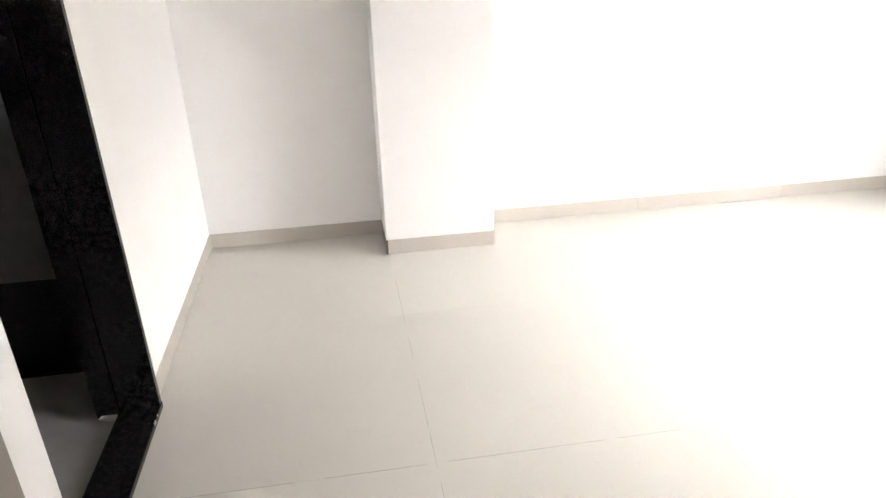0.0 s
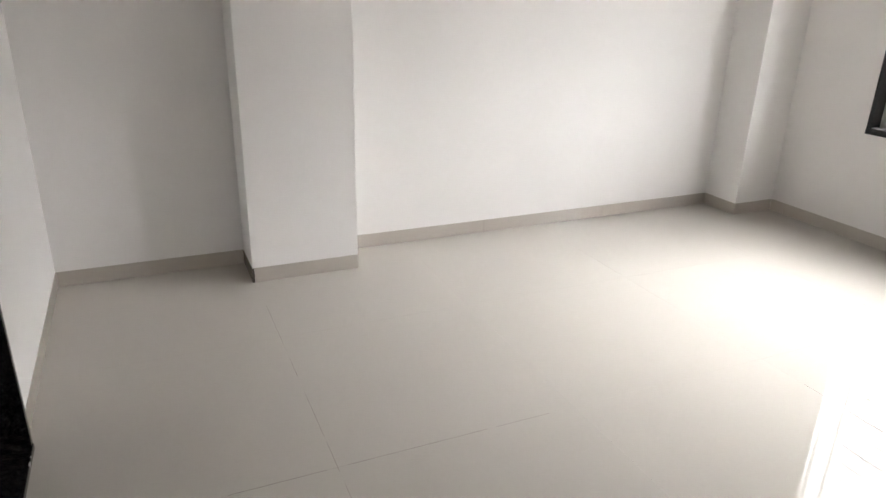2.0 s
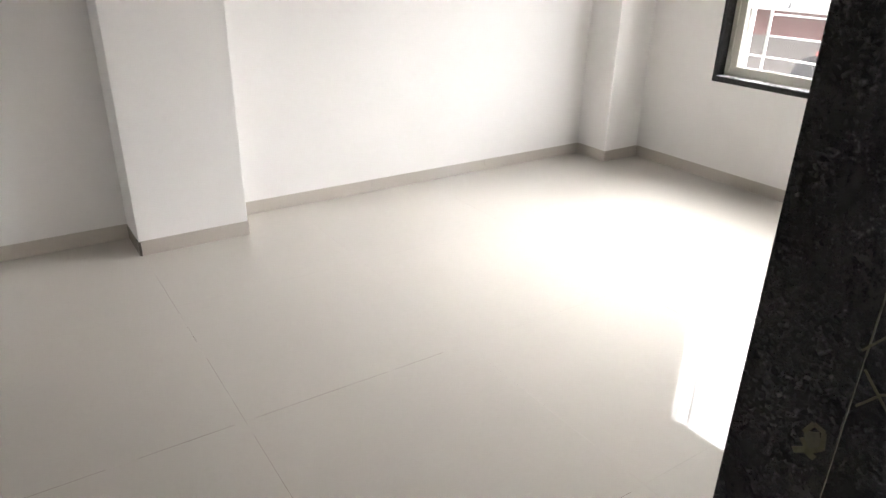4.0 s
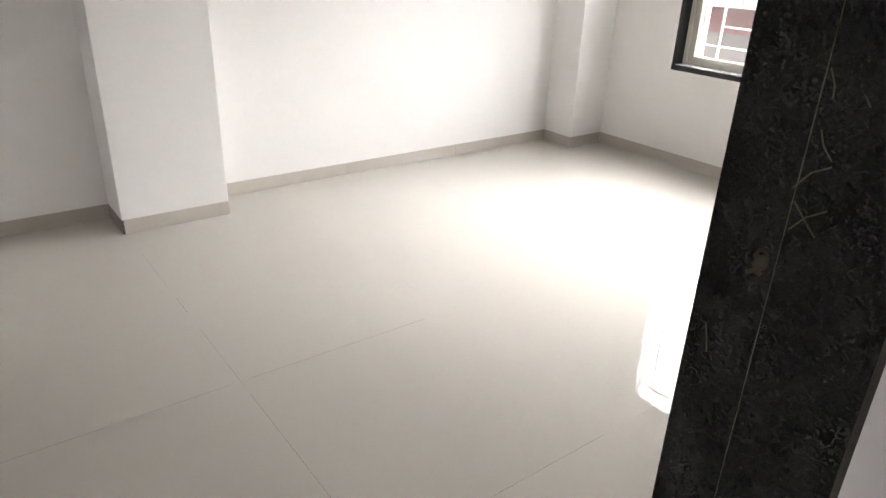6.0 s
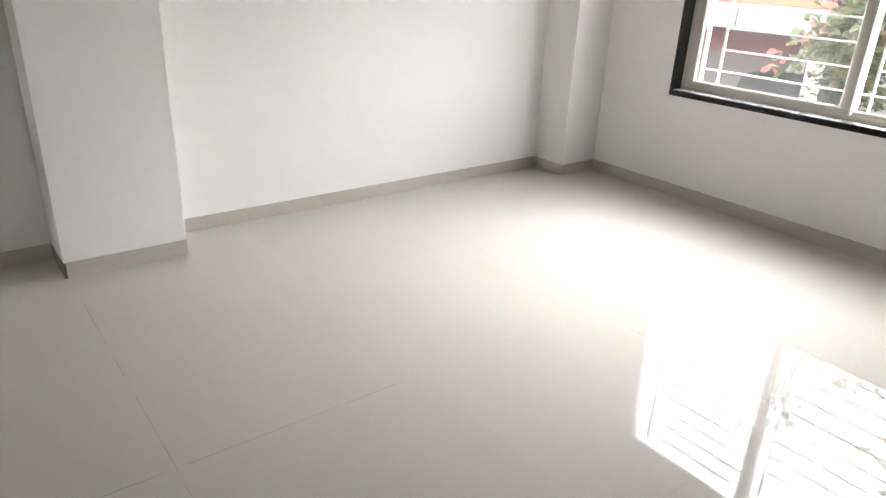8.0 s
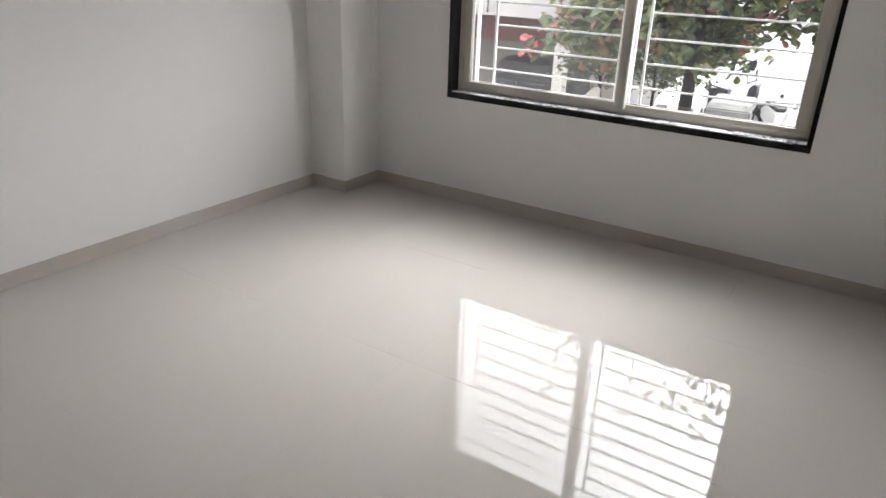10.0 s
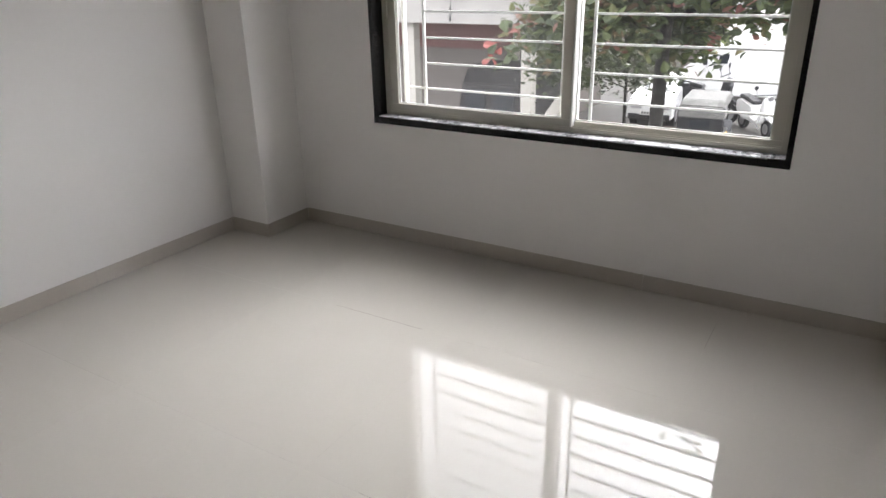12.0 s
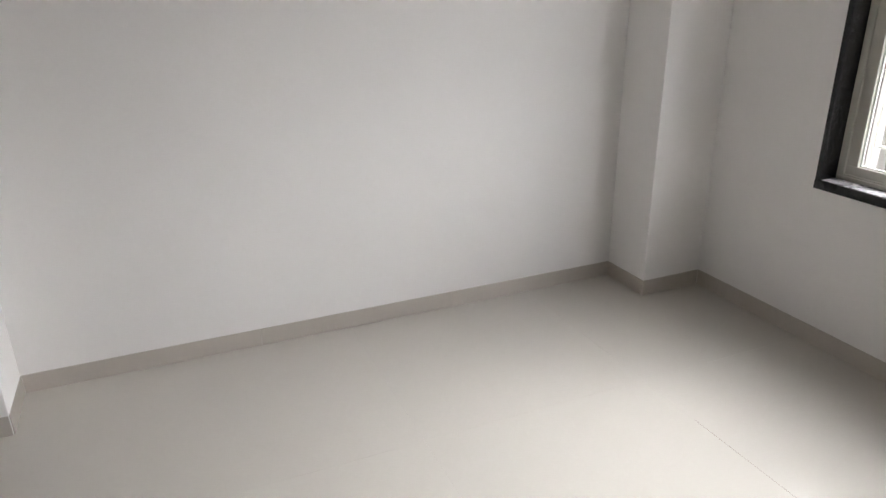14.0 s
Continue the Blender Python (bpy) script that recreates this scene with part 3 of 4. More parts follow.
def van(place, rz, paint, label):
    """A parked panel van with a sloping nose at x = 0, pointing towards -x."""
    v = tagged(empty("van", place, rz), label, "van")
    thing_part("body", v, paint, lambda bm: profile(bm, [(0.0, 0.30), (0.0, 0.60), (0.10, 0.84), (0.45, 1.12), (0.95, 1.48), (1.45, 1.74), (2.0, 1.85), (4.55, 1.88), (4.68, 1.70), (4.70, 0.32)], -0.85, 0.85, 0.10))
    thing_part("windscreen", v, SKYGLASS, lambda bm: profile(bm, [(0.50, 1.15), (0.96, 1.475), (1.38, 1.69), (1.42, 1.67), (1.0, 1.42), (0.55, 1.10)], -0.68, 0.68, 0.05), "windscreen with the pale sky's reflection put into its colour")
    for y in (-0.80, 0.80):
        pane = thing_part("side_window", v, DARKGLASS, lambda bm, y=y: profile(bm, [(1.18, 1.22), (1.28, 1.34), (1.62, 1.58), (1.74, 1.58), (1.74, 1.24)], y - 0.04, y + 0.04), "dark cab side window")
        thing_part("window_bar", v, paint, lambda bm, y=y: bm_box(bm, 1.42, 1.45, y - 0.05, y + 0.05, 1.24, 1.47), parent=pane)
        thing_part("door_seam", v, BLACKP, lambda bm, y=y: bm_box(bm, 1.80, 1.812, y * 1.064 - 0.006, y * 1.064 + 0.006, 0.45, 1.20))
        thing_part("side_mirror", v, BLACKP, lambda bm, y=y: bm_box(bm, 1.02, 1.14, y * 1.18 - 0.08, y * 1.18 + 0.08, 1.22, 1.40, 0.03))
        thing_part("headlight", v, STEEL, lambda bm, y=y: bm_box(bm, -0.015, 0.12, y * 0.82 - 0.12, y * 0.82 + 0.12, 0.66, 0.80, 0.02))
        thing_part("tail_light", v, REDLAMP, lambda bm, y=y: bm_box(bm, 4.66, 4.72, y - 0.05, y + 0.02, 0.8, 1.15, 0.01), "red tail light")
        for x in (0.85, 3.75):
            wheel(v, x, y * 0.92, 0.31, 0.2)
    thing_part("bumper", v, BLACKP, lambda bm: bm_box(bm, -0.06, 0.12, -0.78, 0.78, 0.28, 0.48, 0.03), "dark front bumper")
    return v


def dark_van(place, label):
    """A boxy van seen from behind, its back at x = 0."""
    v = tagged(empty("van", place), label, "van")
    thing_part("body", v, DULLBLACK, lambda bm: profile(bm, [(0.04, 0.30), (0.0, 0.95), (0.10, 1.72), (0.28, 2.02), (0.60, 2.10), (2.0, 2.06), (2.35, 1.80), (2.45, 1.0), (2.45, 0.30)], -0.82, 0.82, 0.14))
    for y in (-0.36, 0.36):
        thing_part("rear_window", v, DARKGLASS, lambda bm, y=y: bm_box(bm, 0.02, 0.09, y - 0.27, y + 0.27, 1.15, 1.62, 0.02), "dark rear window")
        thing_part("tail_light", v, DARKGLASS, lambda bm, y=y: bm_box(bm, -0.01, 0.06, y * 1.95 - 0.06, y * 1.95 + 0.06, 0.75, 1.02, 0.01), "dark tail light")
        for x in (0.5, 1.95):
            wheel(v, x, y * 2.0, 0.29, 0.18)
    thing_part("bumper", v, BLACKP, lambda bm: bm_box(bm, -0.07, 0.06, -0.76, 0.76, 0.34, 0.50, 0.03), "dark rear bumper")
    thing_part("number_plate", v, GREYW, lambda bm: bm_box(bm, -0.025, 0.005, -0.2, 0.2, 0.70, 0.80, 0.004), "pale number plate")
    return v


def auto_rickshaw(place, rz):
    """A three-wheeled taxi, its back towards -x."""
    a = tagged(empty("auto_rickshaw", place, rz), "black and yellow auto rickshaw with a grey canvas hood", "auto rickshaw")
    thing_part("body", a, BLACKP, lambda bm: profile(bm, [(-1.05, 0.30), (-1.12, 0.62), (-1.08, 0.86), (0.1, 0.80), (0.3, 0.42), (1.05, 0.45), (1.3, 0.75), (1.4, 0.45), (1.3, 0.26)], -0.65, 0.65))
    thing_part("waist_band", a, YELLOWP, lambda bm: bm_box(bm, -1.21, -0.2, -0.675, 0.675, 0.68, 0.77, 0.02), "yellow painted band")
    thing_part("bumper", a, BLACKP, lambda bm: bm_box(bm, -1.21, -1.13, -0.62, 0.62, 0.36, 0.43, 0.02), "dark bumper bar")
    thing_part("hood", a, CANVAS, lambda bm: profile(bm, [(-1.08, 1.25), (-1.02, 1.58), (-0.8, 1.72), (0.5, 1.74), (0.85, 1.62), (0.8, 1.48), (-0.3, 1.46), (-0.4, 1.22)], -0.68, 0.68, 0.10), "grey canvas hood")
    thing_part("rear_curtain", a, BLACKP, lambda bm: bm_box(bm, -1.07, -1.03, -0.62, 0.62, 0.84, 1.28, 0.01), "dark back panel")
    thing_part("rear_window", a, DARKGLASS, lambda bm: bm_box(bm, -1.082, -1.068, -0.28, 0.28, 0.98, 1.20, 0.01))
    thing_part("windscreen", a, DARKGLASS, lambda bm: profile(bm, [(1.05, 0.85), (0.78, 1.5), (0.82, 1.5), (1.09, 0.85)], -0.5, 0.5))
    for y in (-0.62, 0.62):
        thing_part("pillar", a, BLACKP, lambda bm, y=y: bm_rod(bm, (-0.95, y, 0.80), (-0.95, y, 1.55), 0.025))
        thing_part("front_pillar", a, BLACKP, lambda bm, y=y: bm_rod(bm, (1.0, y * 0.8, 0.8), (0.75, y, 1.55), 0.025))
        thing_part("tail_light", a, REDLAMP, lambda bm, y=y: bm_box(bm, -1.15, -1.11, y * 0.85 - 0.06, y * 0.85 + 0.06, 0.52, 0.62, 0.01), "red tail light")
    thing_part("number_plate", a, GREYW, lambda bm: bm_box(bm, -1.17, -1.15, -0.17, 0.17, 0.52, 0.64, 0.004), "pale number plate")
    wheel(a, -0.7, -0.55, 0.23, 0.12)
    wheel(a, -0.7, 0.55, 0.23, 0.12)
    wheel(a, 1.1, 0.0, 0.23, 0.10)
    return a


def scooter(place, rz, paint, label):
    """A parked scooter, its nose towards +x, leaning on its stand."""
    c = tagged(empty("scooter", place, rz), label, "scooter")
    thing_part("body", c, paint, lambda bm: profile(bm, [(-0.75, 0.45), (-0.80, 0.70), (-0.55, 0.80), (0.05, 0.70), (0.12, 0.36), (0.42, 0.32), (0.50, 0.36), (0.12, 0.30), (-0.45, 0.30)], -0.16, 0.16))
    thing_part("front_shield", c, paint, lambda bm: profile(bm, [(0.40, 0.32), (0.50, 0.95), (0.60, 1.0), (0.68, 0.85), (0.56, 0.34)], -0.20, 0.20, 0.08))
    thing_part("front_mudguard", c, paint, lambda bm: profile(bm, [(0.48, 0.46), (0.60, 0.54), (0.78, 0.52), (0.90, 0.40), (0.74, 0.46), (0.6, 0.46)], -0.07, 0.07))
    thing_part("seat", c, BLACKP, lambda bm: profile(bm, [(-0.72, 0.80), (-0.70, 0.90), (-0.35, 0.88), (0.05, 0.80), (0.05, 0.72), (-0.5, 0.79)], -0.14, 0.14), "black seat")
    thing_part("handlebar", c, BLACKP, lambda bm: bm_rod(bm, (0.50, -0.34, 1.04), (0.50, 0.34, 1.04), 0.016))
    for y in (-0.28, 0.28):
        thing_part("mirror", c, BLACKP, lambda bm, y=y: (bm_rod(bm, (0.5, y, 1.04), (0.46, y * 1.1, 1.2), 0.008), bm_rod(bm, (0.455, y * 1.1, 1.22), (0.475, y * 1.1, 1.22), 0.055, seg=12)))
    thing_part("headlight", c, STEEL, lambda bm: bm_rod(bm, (0.60, 0, 0.98), (0.68, 0, 0.97), 0.07, seg=12))
    wheel(c, 0.68, 0.0, 0.22, 0.09)
    wheel(c, -0.55, 0.0, 0.22, 0.10)
    thing_part("stand", c, STEEL, lambda bm: bm_rod(bm, (-0.15, 0.05, 0.3), (-0.18, 0.26, 0.0), 0.012))
    return c


def leaf_material(name, greens, reds):
    m = bpy.data.materials.new(name)
    m.use_nodes = True
    n, l = m.node_tree.nodes, m.node_tree.links
    b = n["Principled BSDF"]
    b.inputs["Roughness"].default_value = 0.45
    g, r = n.new("ShaderNodeNewGeometry"), n.new("ShaderNodeValToRGB")
    stops = [*greens, *reds]
    while len(r.color_ramp.elements) < len(stops):
        r.color_ramp.elements.new(0.5)
    for e, (p, c) in zip(r.color_ramp.elements, stops):
        e.position, e.color = p, (*c, 1)
    l.new(g.outputs["Random Per Island"], r.inputs[0])
    l.new(r.outputs[0], b.inputs["Base Color"])
    t, mix = n.new("ShaderNodeBsdfTranslucent"), n.new("ShaderNodeMixShader")
    l.new(r.outputs[0], t.inputs[0])
    mix.inputs[0].default_value = 0.5
    l.new(b.outputs[0], mix.inputs[1])
    l.new(t.outputs[0], mix.inputs[2])
    l.new(mix.outputs[0], n["Material Output"].inputs[0])
    return m


BROAD = leaf_material("broad_leaves", [(0.0, (0.046, 0.062, 0.031)), (0.45, (0.091, 0.117, 0.052)), (0.78, (0.156, 0.189, 0.078)), (0.90, (0.208, 0.169, 0.085))], [(0.96, (0.221, 0.130, 0.091)), (1.0, (0.338, 0.130, 0.117))])
SMALL = leaf_material("small_leaves", [(0.0, (0.035, 0.05, 0.027)), (0.6, (0.07, 0.09, 0.045)), (1.0, (0.13, 0.15, 0.075))], [])


def leaves(name, tips, per_tip, spread, size, mat, parent, rng, label):
    """A crown of single leaves, each a folded blade, gathered in rosettes round the twig ends."""
    verts, faces = [], []
    for tip in tips:
        for _ in range(per_tip):
            o = Vector(tip) + Vector((rng.gauss(0, spread), rng.gauss(0, spread), rng.gauss(0, spread * 0.7)))
            q = Euler((rng.uniform(-0.9, 0.9), rng.uniform(-0.9, 0.9), rng.uniform(0, 6.283))).to_matrix()
            k = size * rng.uniform(0.6, 1.2)
            blade = [(0, 0, 0), (0.28, -0.13, 0.05), (0.55, -0.25, 0.06), (0.80, -0.28, 0.04), (0.95, -0.16, -0.01), (1.0, 0, -0.05),
                     (0.95, 0.16, -0.01), (0.80, 0.28, 0.04), (0.55, 0.25, 0.06), (0.28, 0.13, 0.05), (0.55, 0, 0.0)]
            i = len(verts)
            verts.extend(o + q @ (Vector(p) * k) for p in blade)
            faces.extend([(i, i + 1, i + 2, i + 10), (i + 10, i + 2, i + 3, i + 4), (i + 10, i + 4, i + 5), (i + 10, i + 5, i + 6), (i + 10, i + 6, i + 7, i + 8), (i, i + 10, i + 8, i + 9)])
    me = bpy.data.meshes.new(name)
    me.from_pydata(verts, [], faces)
    me.materials.append(mat)
    ob = new(name, me)
    ob.parent = parent
    ob["label"] = label
    return ob


def tree(place, label, height, first, reach, trunk_r, mat, size, tips_each, per_tip, spread, seed, droop=0.0, shoots=0):
    """Trunk, limbs that fork twice, and a crown of single leaves at the twig ends."""
    rng = random.Random(seed)
    t = tagged(empty("tree", place), label, "tree")
    top = Vector((rng.uniform(-0.3, 0.3), rng.uniform(-0.3, 0.3), height))
    trunk = bmesh.new()
    p0, n = Vector((0, 0, 0)), 7
    spine = []
    for i in range(n + 1):
        f = i / n
        p1 = top * f + Vector((0.12 * math.sin(3.1 * f + seed), 0.10 * math.sin(4.3 * f), 0)) * f
        if i:
            bm_rod(trunk, p0, p1, trunk_r * (1 - 0.8 * (i - 1) / n) * (1.25 if i == 1 else 1), trunk_r * (1 - 0.8 * i / n), 10)
        spine.append(p1)
        p0 = p1
    part("trunk", trunk, BARK, t, "dark rough trunk", True)
    tips = []
    limbs = 22
    for i in range(limbs):
        f = first + (1 - first) * (i / (limbs - 1)) ** 0.9
        base = spine[min(n - 1, int(f * n))].lerp(spine[min(n, int(f * n) + 1)], f * n % 1)
        a = i * 2.4 + rng.uniform(-0.3, 0.3)
        length = reach * (1.0 - 0.8 * ((f - first) / (1 - first + 1e-6)) ** 1.5) * rng.uniform(0.8, 1.12)
        rise = length * (0.10 + 0.4 * f * f) - droop * length * (1 - f)
        end = base + Vector((math.cos(a) * length, math.sin(a) * length, rise))
        limb = bmesh.new()
        mid = base.lerp(end, 0.5) + Vector((0, 0, 0.12 * length))
        r = trunk_r * 0.38 * (1 - 0.5 * f)
        bm_rod(limb, base, mid, r, r * 0.6, 7)
        bm_rod(limb, mid, end, r * 0.6, r * 0.2, 6)
        for j in range(round(tips_each * (1 - 0.65 * max(0.0, f - 0.65) / 0.35)) if shoots else tips_each):
            s = rng.uniform(0.25, 1.0)
            o = base.lerp(mid, s * 2) if s < 0.5 else mid.lerp(end, s * 2 - 1)
            w = Vector((rng.gauss(0, 1), rng.gauss(0, 1), rng.gauss(0.1, 0.7))).normalized() * reach * rng.uniform(0.12, 0.36)
            bm_rod(limb, o, o + w, r * 0.22, r * 0.10, 4)
            tips.append(o + w)
            tips.append(o + w * 0.6)
        part("limb", limb, BARK, t, "", True)
    sprigs = []
    for k in range(shoots):
        a, rr = rng.uniform(0, 6.283), reach * 1.45 * math.sqrt(rng.uniform(0.02, 1.0))
        foot = Vector((math.cos(a) * rr * 0.75, math.sin(a) * rr * 0.75, height * 0.88 - 0.25 * rr))
        head = foot + Vector((math.cos(a) * 0.5, math.sin(a) * 0.5 + rng.uniform(-0.4, 0.4), rng.uniform(1.0, 3.4) * (1.12 - 0.10 * rr)))
        shoot = bmesh.new()
        bm_rod(shoot, foot, head, 0.020, 0.007, 5)
        for m in (0.55, 0.8):
            o = foot.lerp(head, m)
            w = o + Vector((rng.uniform(-0.35, 0.35), rng.uniform(-0.45, 0.45), rng.uniform(0.0, 0.3)))
            bm_rod(shoot, o, w, 0.008, 0.004, 4)
            sprigs.append(w)
        sprigs.append(head)
        part("shoot", shoot, BARK, t, "", True)
    if sprigs:
        leaves("sprigs", sprigs, 4, 0.13, size * 0.85, mat, t, rng, "single leaves along the upper shoots")
    leaves("crown", tips, per_tip, spread, size, mat, t, rng, "loose crown of single leaves with gaps")
    return t


almond = tree((12.4, 0.05, GZ), "broad-leaved tree with large green and some red leaves", 7.3, 0.39, 2.4, 0.14, BROAD, 0.20, 30, 18, 0.18, 4, 0.12, shoots=80)
REDLEAF = leaf_material("red_leaves", [(0.0, (0.30, 0.07, 0.06)), (0.6, (0.42, 0.12, 0.10))], [(1.0, (0.36, 0.10, 0.09))])
twig = bmesh.new()
bm_rod(twig, (-0.10, 1.70, 3.45), (-0.32, 2.35, 3.10), 0.014, 0.009, 6)
bm_rod(twig, (-0.32, 2.35, 3.10), (-0.40, 2.66, 2.88), 0.009, 0.004, 6)
part("twig", twig, BARK, almond, "", True)
leaves("red_sprig", [(-0.38, 2.58, 2.92), (-0.40, 2.76, 2.76)], 4, 0.05, 0.25, REDLEAF, almond, random.Random(12), "a few large red leaves at a branch end")
shrub = tree((16.8, 1.85, GZ), "small-leaved shrubby tree with pale gaps", 3.6, 0.4, 1.2, 0.05, SMALL, 0.11, 14, 10, 0.16, 9)
shrub_two = tree((13.6, 1.85, GZ), "small-leaved shrubby tree beside the house", 4.6, 0.45, 0.85, 0.06, SMALL, 0.12, 11, 9, 0.18, 17)

auto_rickshaw((17.9, 0.28, GZ), 4).scale = (0.95, 0.76, 0.80)
van((24.9, 2.72, GZ), -88, CARWHITE, "white panel van parked side-on behind the auto rickshaw")
car((21.6, 2.22, GZ), 4, CARWHITE, "white parked saloon behind the tree", 3.6, 1.20, 1.15)
car((11.7, 2.6, GZ), 178, CARWHITE, "white parked car under the opposite balcony", 3.7, 1.40, 1.70)
scooter((20.7, -0.42, GZ), 215, CARWHITE, "white scooter parked on the street")
scooter((21.6, 1.15, GZ), 262, BLACKP, "dark scooter parked in front of a white van").scale = (1.2, 1.2, 1.25)
scooter((23.4, -2.0, GZ), 110, BLACKP, "dark scooter parked at the street's edge")
dark_van((15.0, 4.43, GZ), "dull black van parked in the shade under the house")


def heap(place, radius, height, seed):
    """A low uneven mound of rubble: a rounded core with loose lumps on it."""
    rng = random.Random(seed)
    h = tagged(empty("rubble_heap", place), "low heap of pinkish brown brick rubble on the street", "rubble")
    bm = bmesh.new()
    bmesh.ops.create_icosphere(bm, subdivisions=3, radius=radius)
    for v in bm.verts:
        v.co = Vector((v.co.x, v.co.y, max(0.0, v.co.z) * height / radius)) * rng.uniform(0.88, 1.08)
    part("mound", bm, RUBBLE, h)
    for _ in range(40):
        a, d = rng.uniform(0, 6.283), radius * math.sqrt(rng.random())
        z = height * math.sqrt(max(0.0, 1 - (d / radius) ** 2))
        k = rng.uniform(0.05, 0.13)
        bm = bmesh.new()
        bmesh.ops.create_icosphere(bm, subdivisions=1, radius=k)
        for v in bm.verts:
            v.co = v.co * rng.uniform(0.75, 1.15) + Vector((math.cos(a) * d, math.sin(a) * d, z + 0.3 * k))
        part("lump", bm, RUBBLE, h)


RUBBLE = material("brick_rubble", (0.26, 0.18, 0.155), 0.9, grain=0.3, scale=14, stain=0.3, stain_scale=3, random_amount=0.3)
heap((16.7, -0.70, GZ), 0.7, 0.38, 3)


def house(place, label, build):
    h = tagged(empty("house", place), label, "house")
    build(h)
    return h


def opposite_house(h):
    """Raised on pillars, with a white balcony band and a maroon wall; x = 0 is its street front."""
    def b(name, mat, sizes, lab="", bevel=0.01):
        return boxes(name, mat, sizes, h, lab, bevel)
    b("balcony_band", BAND, [(0.0, 0.15, 0.0, 14.0, 3.10, 3.60)], "white rendered balcony front")
    b("slab", RENDERW, [(0.15, 9.0, 0.0, 14.0, 3.12, 3.28)])
    b("wall", MAROON, [(2.6, 2.8, 1.70, 14.0, 2.30, 3.12)], "maroon painted wall band")
    # plaster grey set dark, so its colour carries some of the shade under the house
    b("lower_wall", GREYW, [(2.62, 2.8, 1.70, 14.0, 0.0, 2.30), (2.8, 9.0, 1.62, 1.82, 0.0, 3.12)], "grey plaster wall, its colour darkened for the shade under the balcony")
    b("quoin", CREAM, [(2.56, 2.799, 1.61, 1.699, 0.0, 3.12)], "cream strip at the wall's end")
    for y in (0.11, 2.92, 6.6, 10.0):
        b("pillar", CREAM, [(0.16, 0.40, y, y + 0.24, 0.0, 3.12)], "cream square pillar")
    b("upper_wall", MAROON, [(1.2, 1.4, 0.0, 14.0, 3.28, 6.2)], "maroon painted upper wall")
    b("side_wall", RENDERW, [(1.4, 9.0, 0.0, 0.2, 3.28, 6.2)])
    b("roof", RENDERW, [(0.5, 9.0, -0.15, 14.0, 6.2, 6.36)])
    for y, z in itertools.product((1.6, 5.4, 9.4), (3.9,)):
        w = b("window", RENDERW, [(1.15, 1.2, y, y + 1.6, z, z + 1.35)], "white window surround")
        for k in (0.08, 0.84):
            boxes("pane", DARKGLASS, [(1.13, 1.152, y + k, y + k + 0.68, z + 0.08, z + 1.27)], w)
    for k in range(24):
        b("baluster", STEEL, [(0.06, 0.09, 0.25 + 0.58 * k, 0.28 + 0.58 * k, 3.60, 3.92)], bevel=0.0)
    b("rail", STEEL, [(0.05, 0.10, 0.0, 14.0, 3.92, 3.96)])
    b("coping", TERRACOTTA, [(-0.03, 0.04, 0.0, 14.0, 3.601, 3.72)], "terracotta tile coping on the balcony front")
    cable = bmesh.new()
    bm_rod(cable, (-0.3, 1.72, 3.22), (-0.25, 1.66, 4.66), 0.008, seg=6)
    bm_rod(cable, (-0.305, 1.725, 3.18), (-0.3, 1.72, 3.30), 0.03, 0.012, 8)
    bm_rod(cable, (-0.3, 1.72, 3.38), (-0.299, 1.718, 3.45), 0.026, 0.012, 8)
    part("cable", cable, BLACKP, h, "thin hanging cable with knots")
    ramp = bmesh.new()
    profile(ramp, [(0.0, 0.0), (0.0, 0.95), (0.62, 1.86), (0.80, 2.02), (0.90, 2.02), (0.90, 0.0), (0.74, 0.0), (0.74, 1.62), (0.16, 0.82), (0.16, 0.0)], -0.06, 0.06)
    ramp_ob = part("ramp_parapet", ramp, CREAM, h, "cream sloping parapet beside the entrance")
    ramp_ob.matrix_basis = pose(-0.62, -0.12, 0, 0, 0, -90)


def white_house(h):
    def b(name, mat, sizes, lab="", bevel=0.02):
        return boxes(name, mat, sizes, h, lab, bevel)
    b("wall", RENDERW, [(0.0, 0.3, -14.0, 0.0, 0.0, 9.6)])
    b("side_wall", RENDERW, [(0.3, 9.0, -0.3, 0.0, 0.0, 9.6)])
    b("roof", RENDERW, [(-0.3, 9.0, -14.2, 0.2, 9.6, 9.8)])
    for y in (-3.4, -6.5, -9.5):
        for z in (1.35, 4.2, 7.4):
            w = b("window", GREYW, [(-0.04, 0.0, y, y + 1.1, z, z + 1.1)], "grey framed window")
            for k in (0.07, 0.58):
                boxes("pane", DARKGLASS, [(-0.06, -0.041, y + k, y + k + 0.45, z + 0.07, z + 1.03)], w)


house((14.0, 2.9, GZ), "house on pillars with a white balcony and maroon walls", opposite_house)


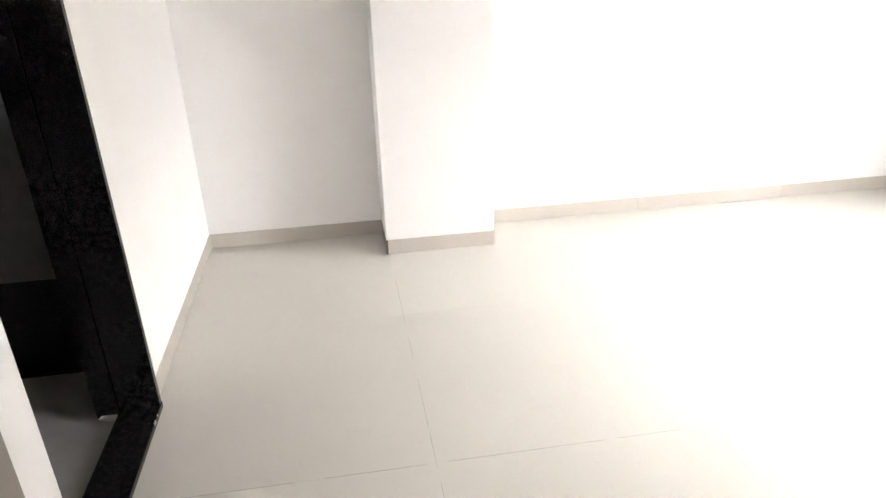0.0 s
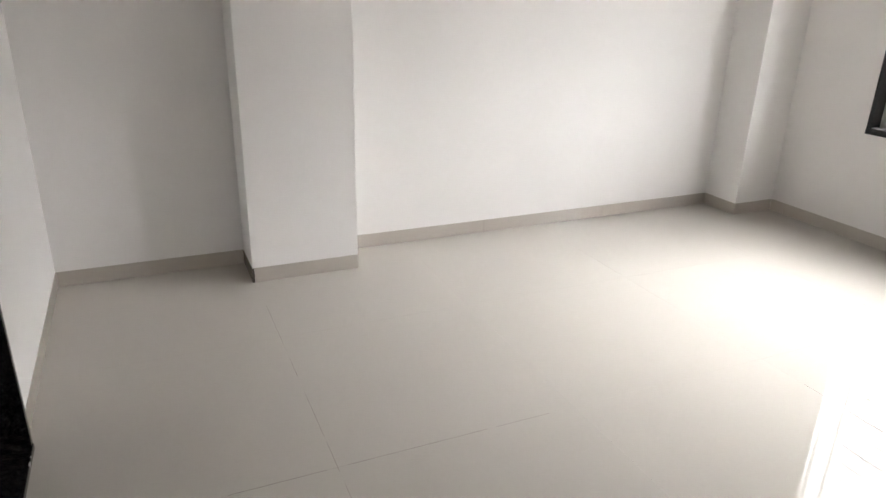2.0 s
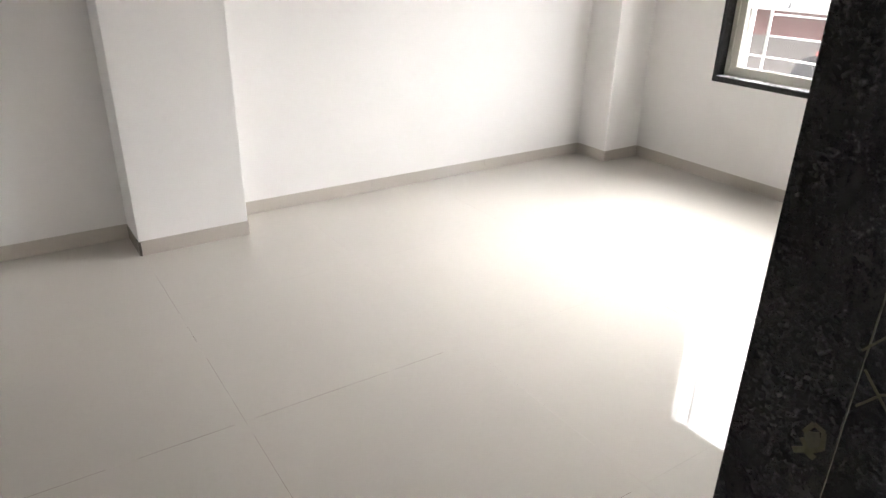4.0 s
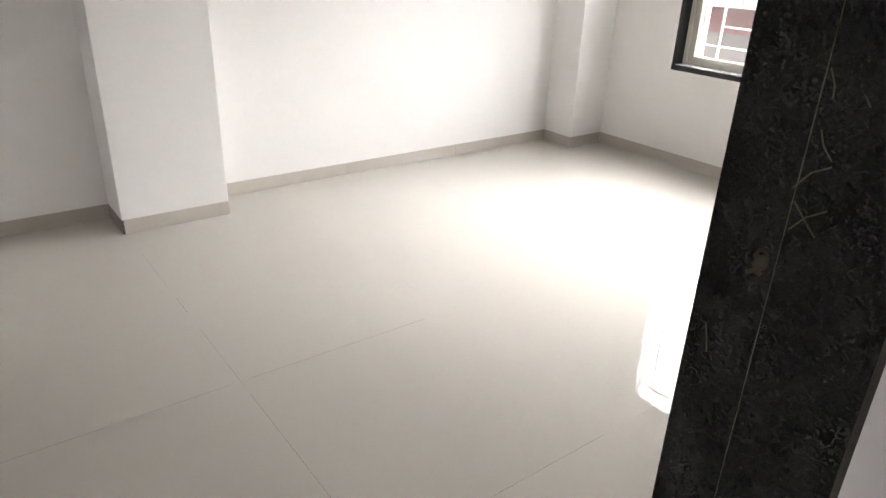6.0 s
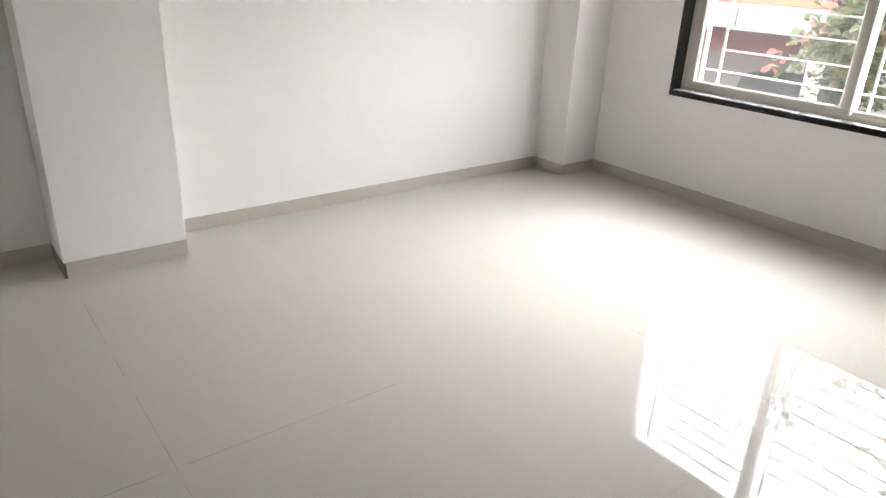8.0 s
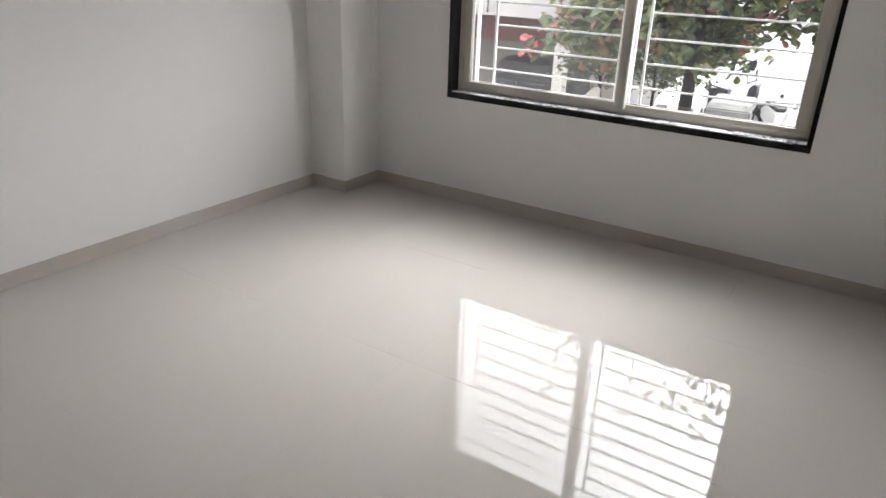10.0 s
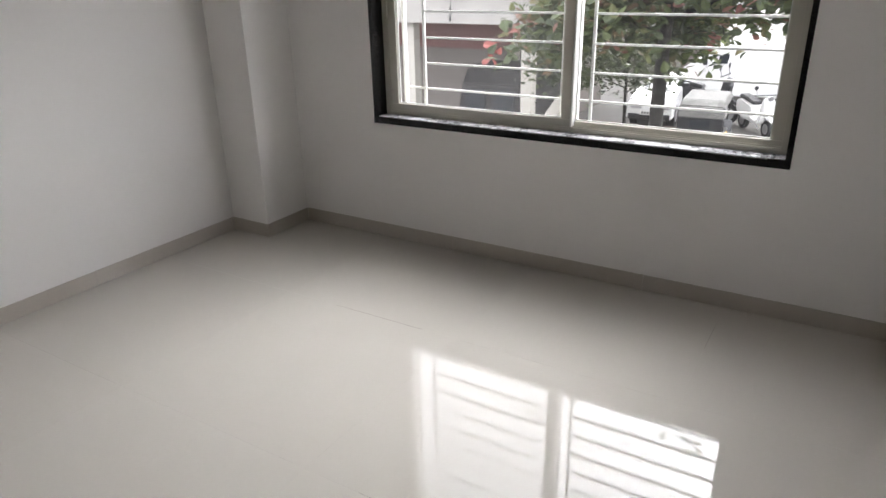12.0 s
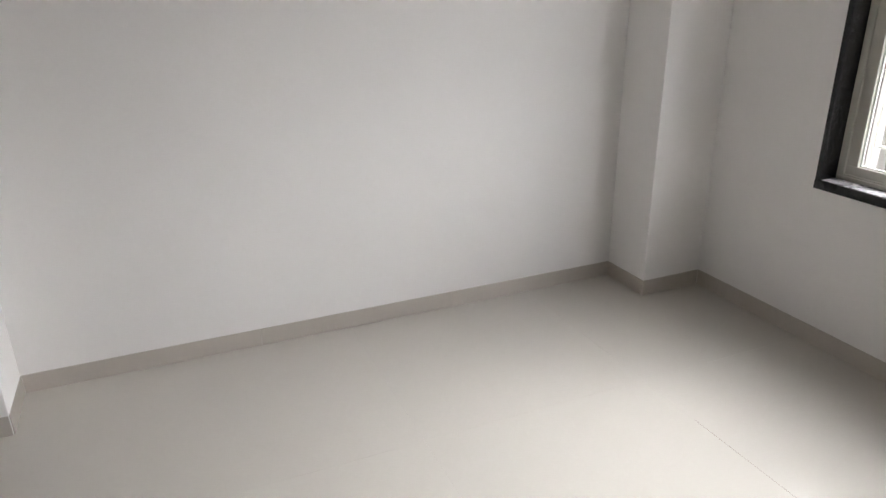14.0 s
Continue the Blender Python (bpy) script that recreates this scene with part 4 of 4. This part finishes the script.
def hung_cloth(y, width, top, drop, mat, label, seed):
    """A cloth folded over the balcony rail, with soft vertical folds and some thickness."""
    rng = random.Random(seed)
    c = tagged(empty("hung_cloth", (14.075, y, top)), label, "laundry")
    cols, rows, verts, faces = 14, 8, [], []
    phase = rng.uniform(0, 6.28)
    for side, length in ((-1, drop), (1, drop * 0.8)):
        base = len(verts)
        for skin in (0.0, 0.004):
            for r in range(rows + 1):
                for k in range(cols + 1):
                    fold = 0.018 * math.sin(phase + k * 1.3) * r / rows
                    verts.append((side * (0.034 + skin) + fold, (k / cols - 0.5) * width * (1 - 0.08 * r / rows), 0.004 - length * r / rows))
        layer = (rows + 1) * (cols + 1)
        for skin in (0, 1):
            for r in range(rows):
                for k in range(cols):
                    i = base + skin * layer + r * (cols + 1) + k
                    faces.append((i, i + 1, i + cols + 2, i + cols + 1))
    me = bpy.data.meshes.new("cloth")
    me.from_pydata(verts, [], faces)
    me.materials.append(mat)
    new("cloth", me).parent = c
    boxes("fold", mat, [(-0.039, 0.039, -width / 2, width / 2, 0.001, 0.009)], c, bevel=0.003)


house((28.5, 2.2, GZ), "white rendered three-storey house across the street", white_house)
WHITECLOTH = material("white_cotton", (0.75, 0.74, 0.72), 0.9, grain=0.05, stain=0.06, stain_scale=5)
ORANGECLOTH = material("orange_cotton", (0.62, 0.20, 0.09), 0.9, grain=0.06, stain=0.08, stain_scale=5)
DARKCLOTH = material("dark_cotton", (0.07, 0.06, 0.07), 0.9, grain=0.1, stain=0.1, stain_scale=5)
hung_cloth(4.40, 0.30, GZ + 3.96, 0.16, WHITECLOTH, "small white cloth drying on the balcony rail", 1)
hung_cloth(4.07, 0.20, GZ + 3.96, 0.33, ORANGECLOTH, "orange cloth drying on the balcony rail", 2)
hung_cloth(3.68, 0.34, GZ + 3.96, 0.22, DARKCLOTH, "dark cloth drying on the balcony rail", 3)
structure(boxes("compound_wall", GREYW, [(30.0, 30.2, 2.4, 40.0, GZ, GZ + 1.5)], bevel=0.02), "long low grey plaster compound wall along the street", "wall")
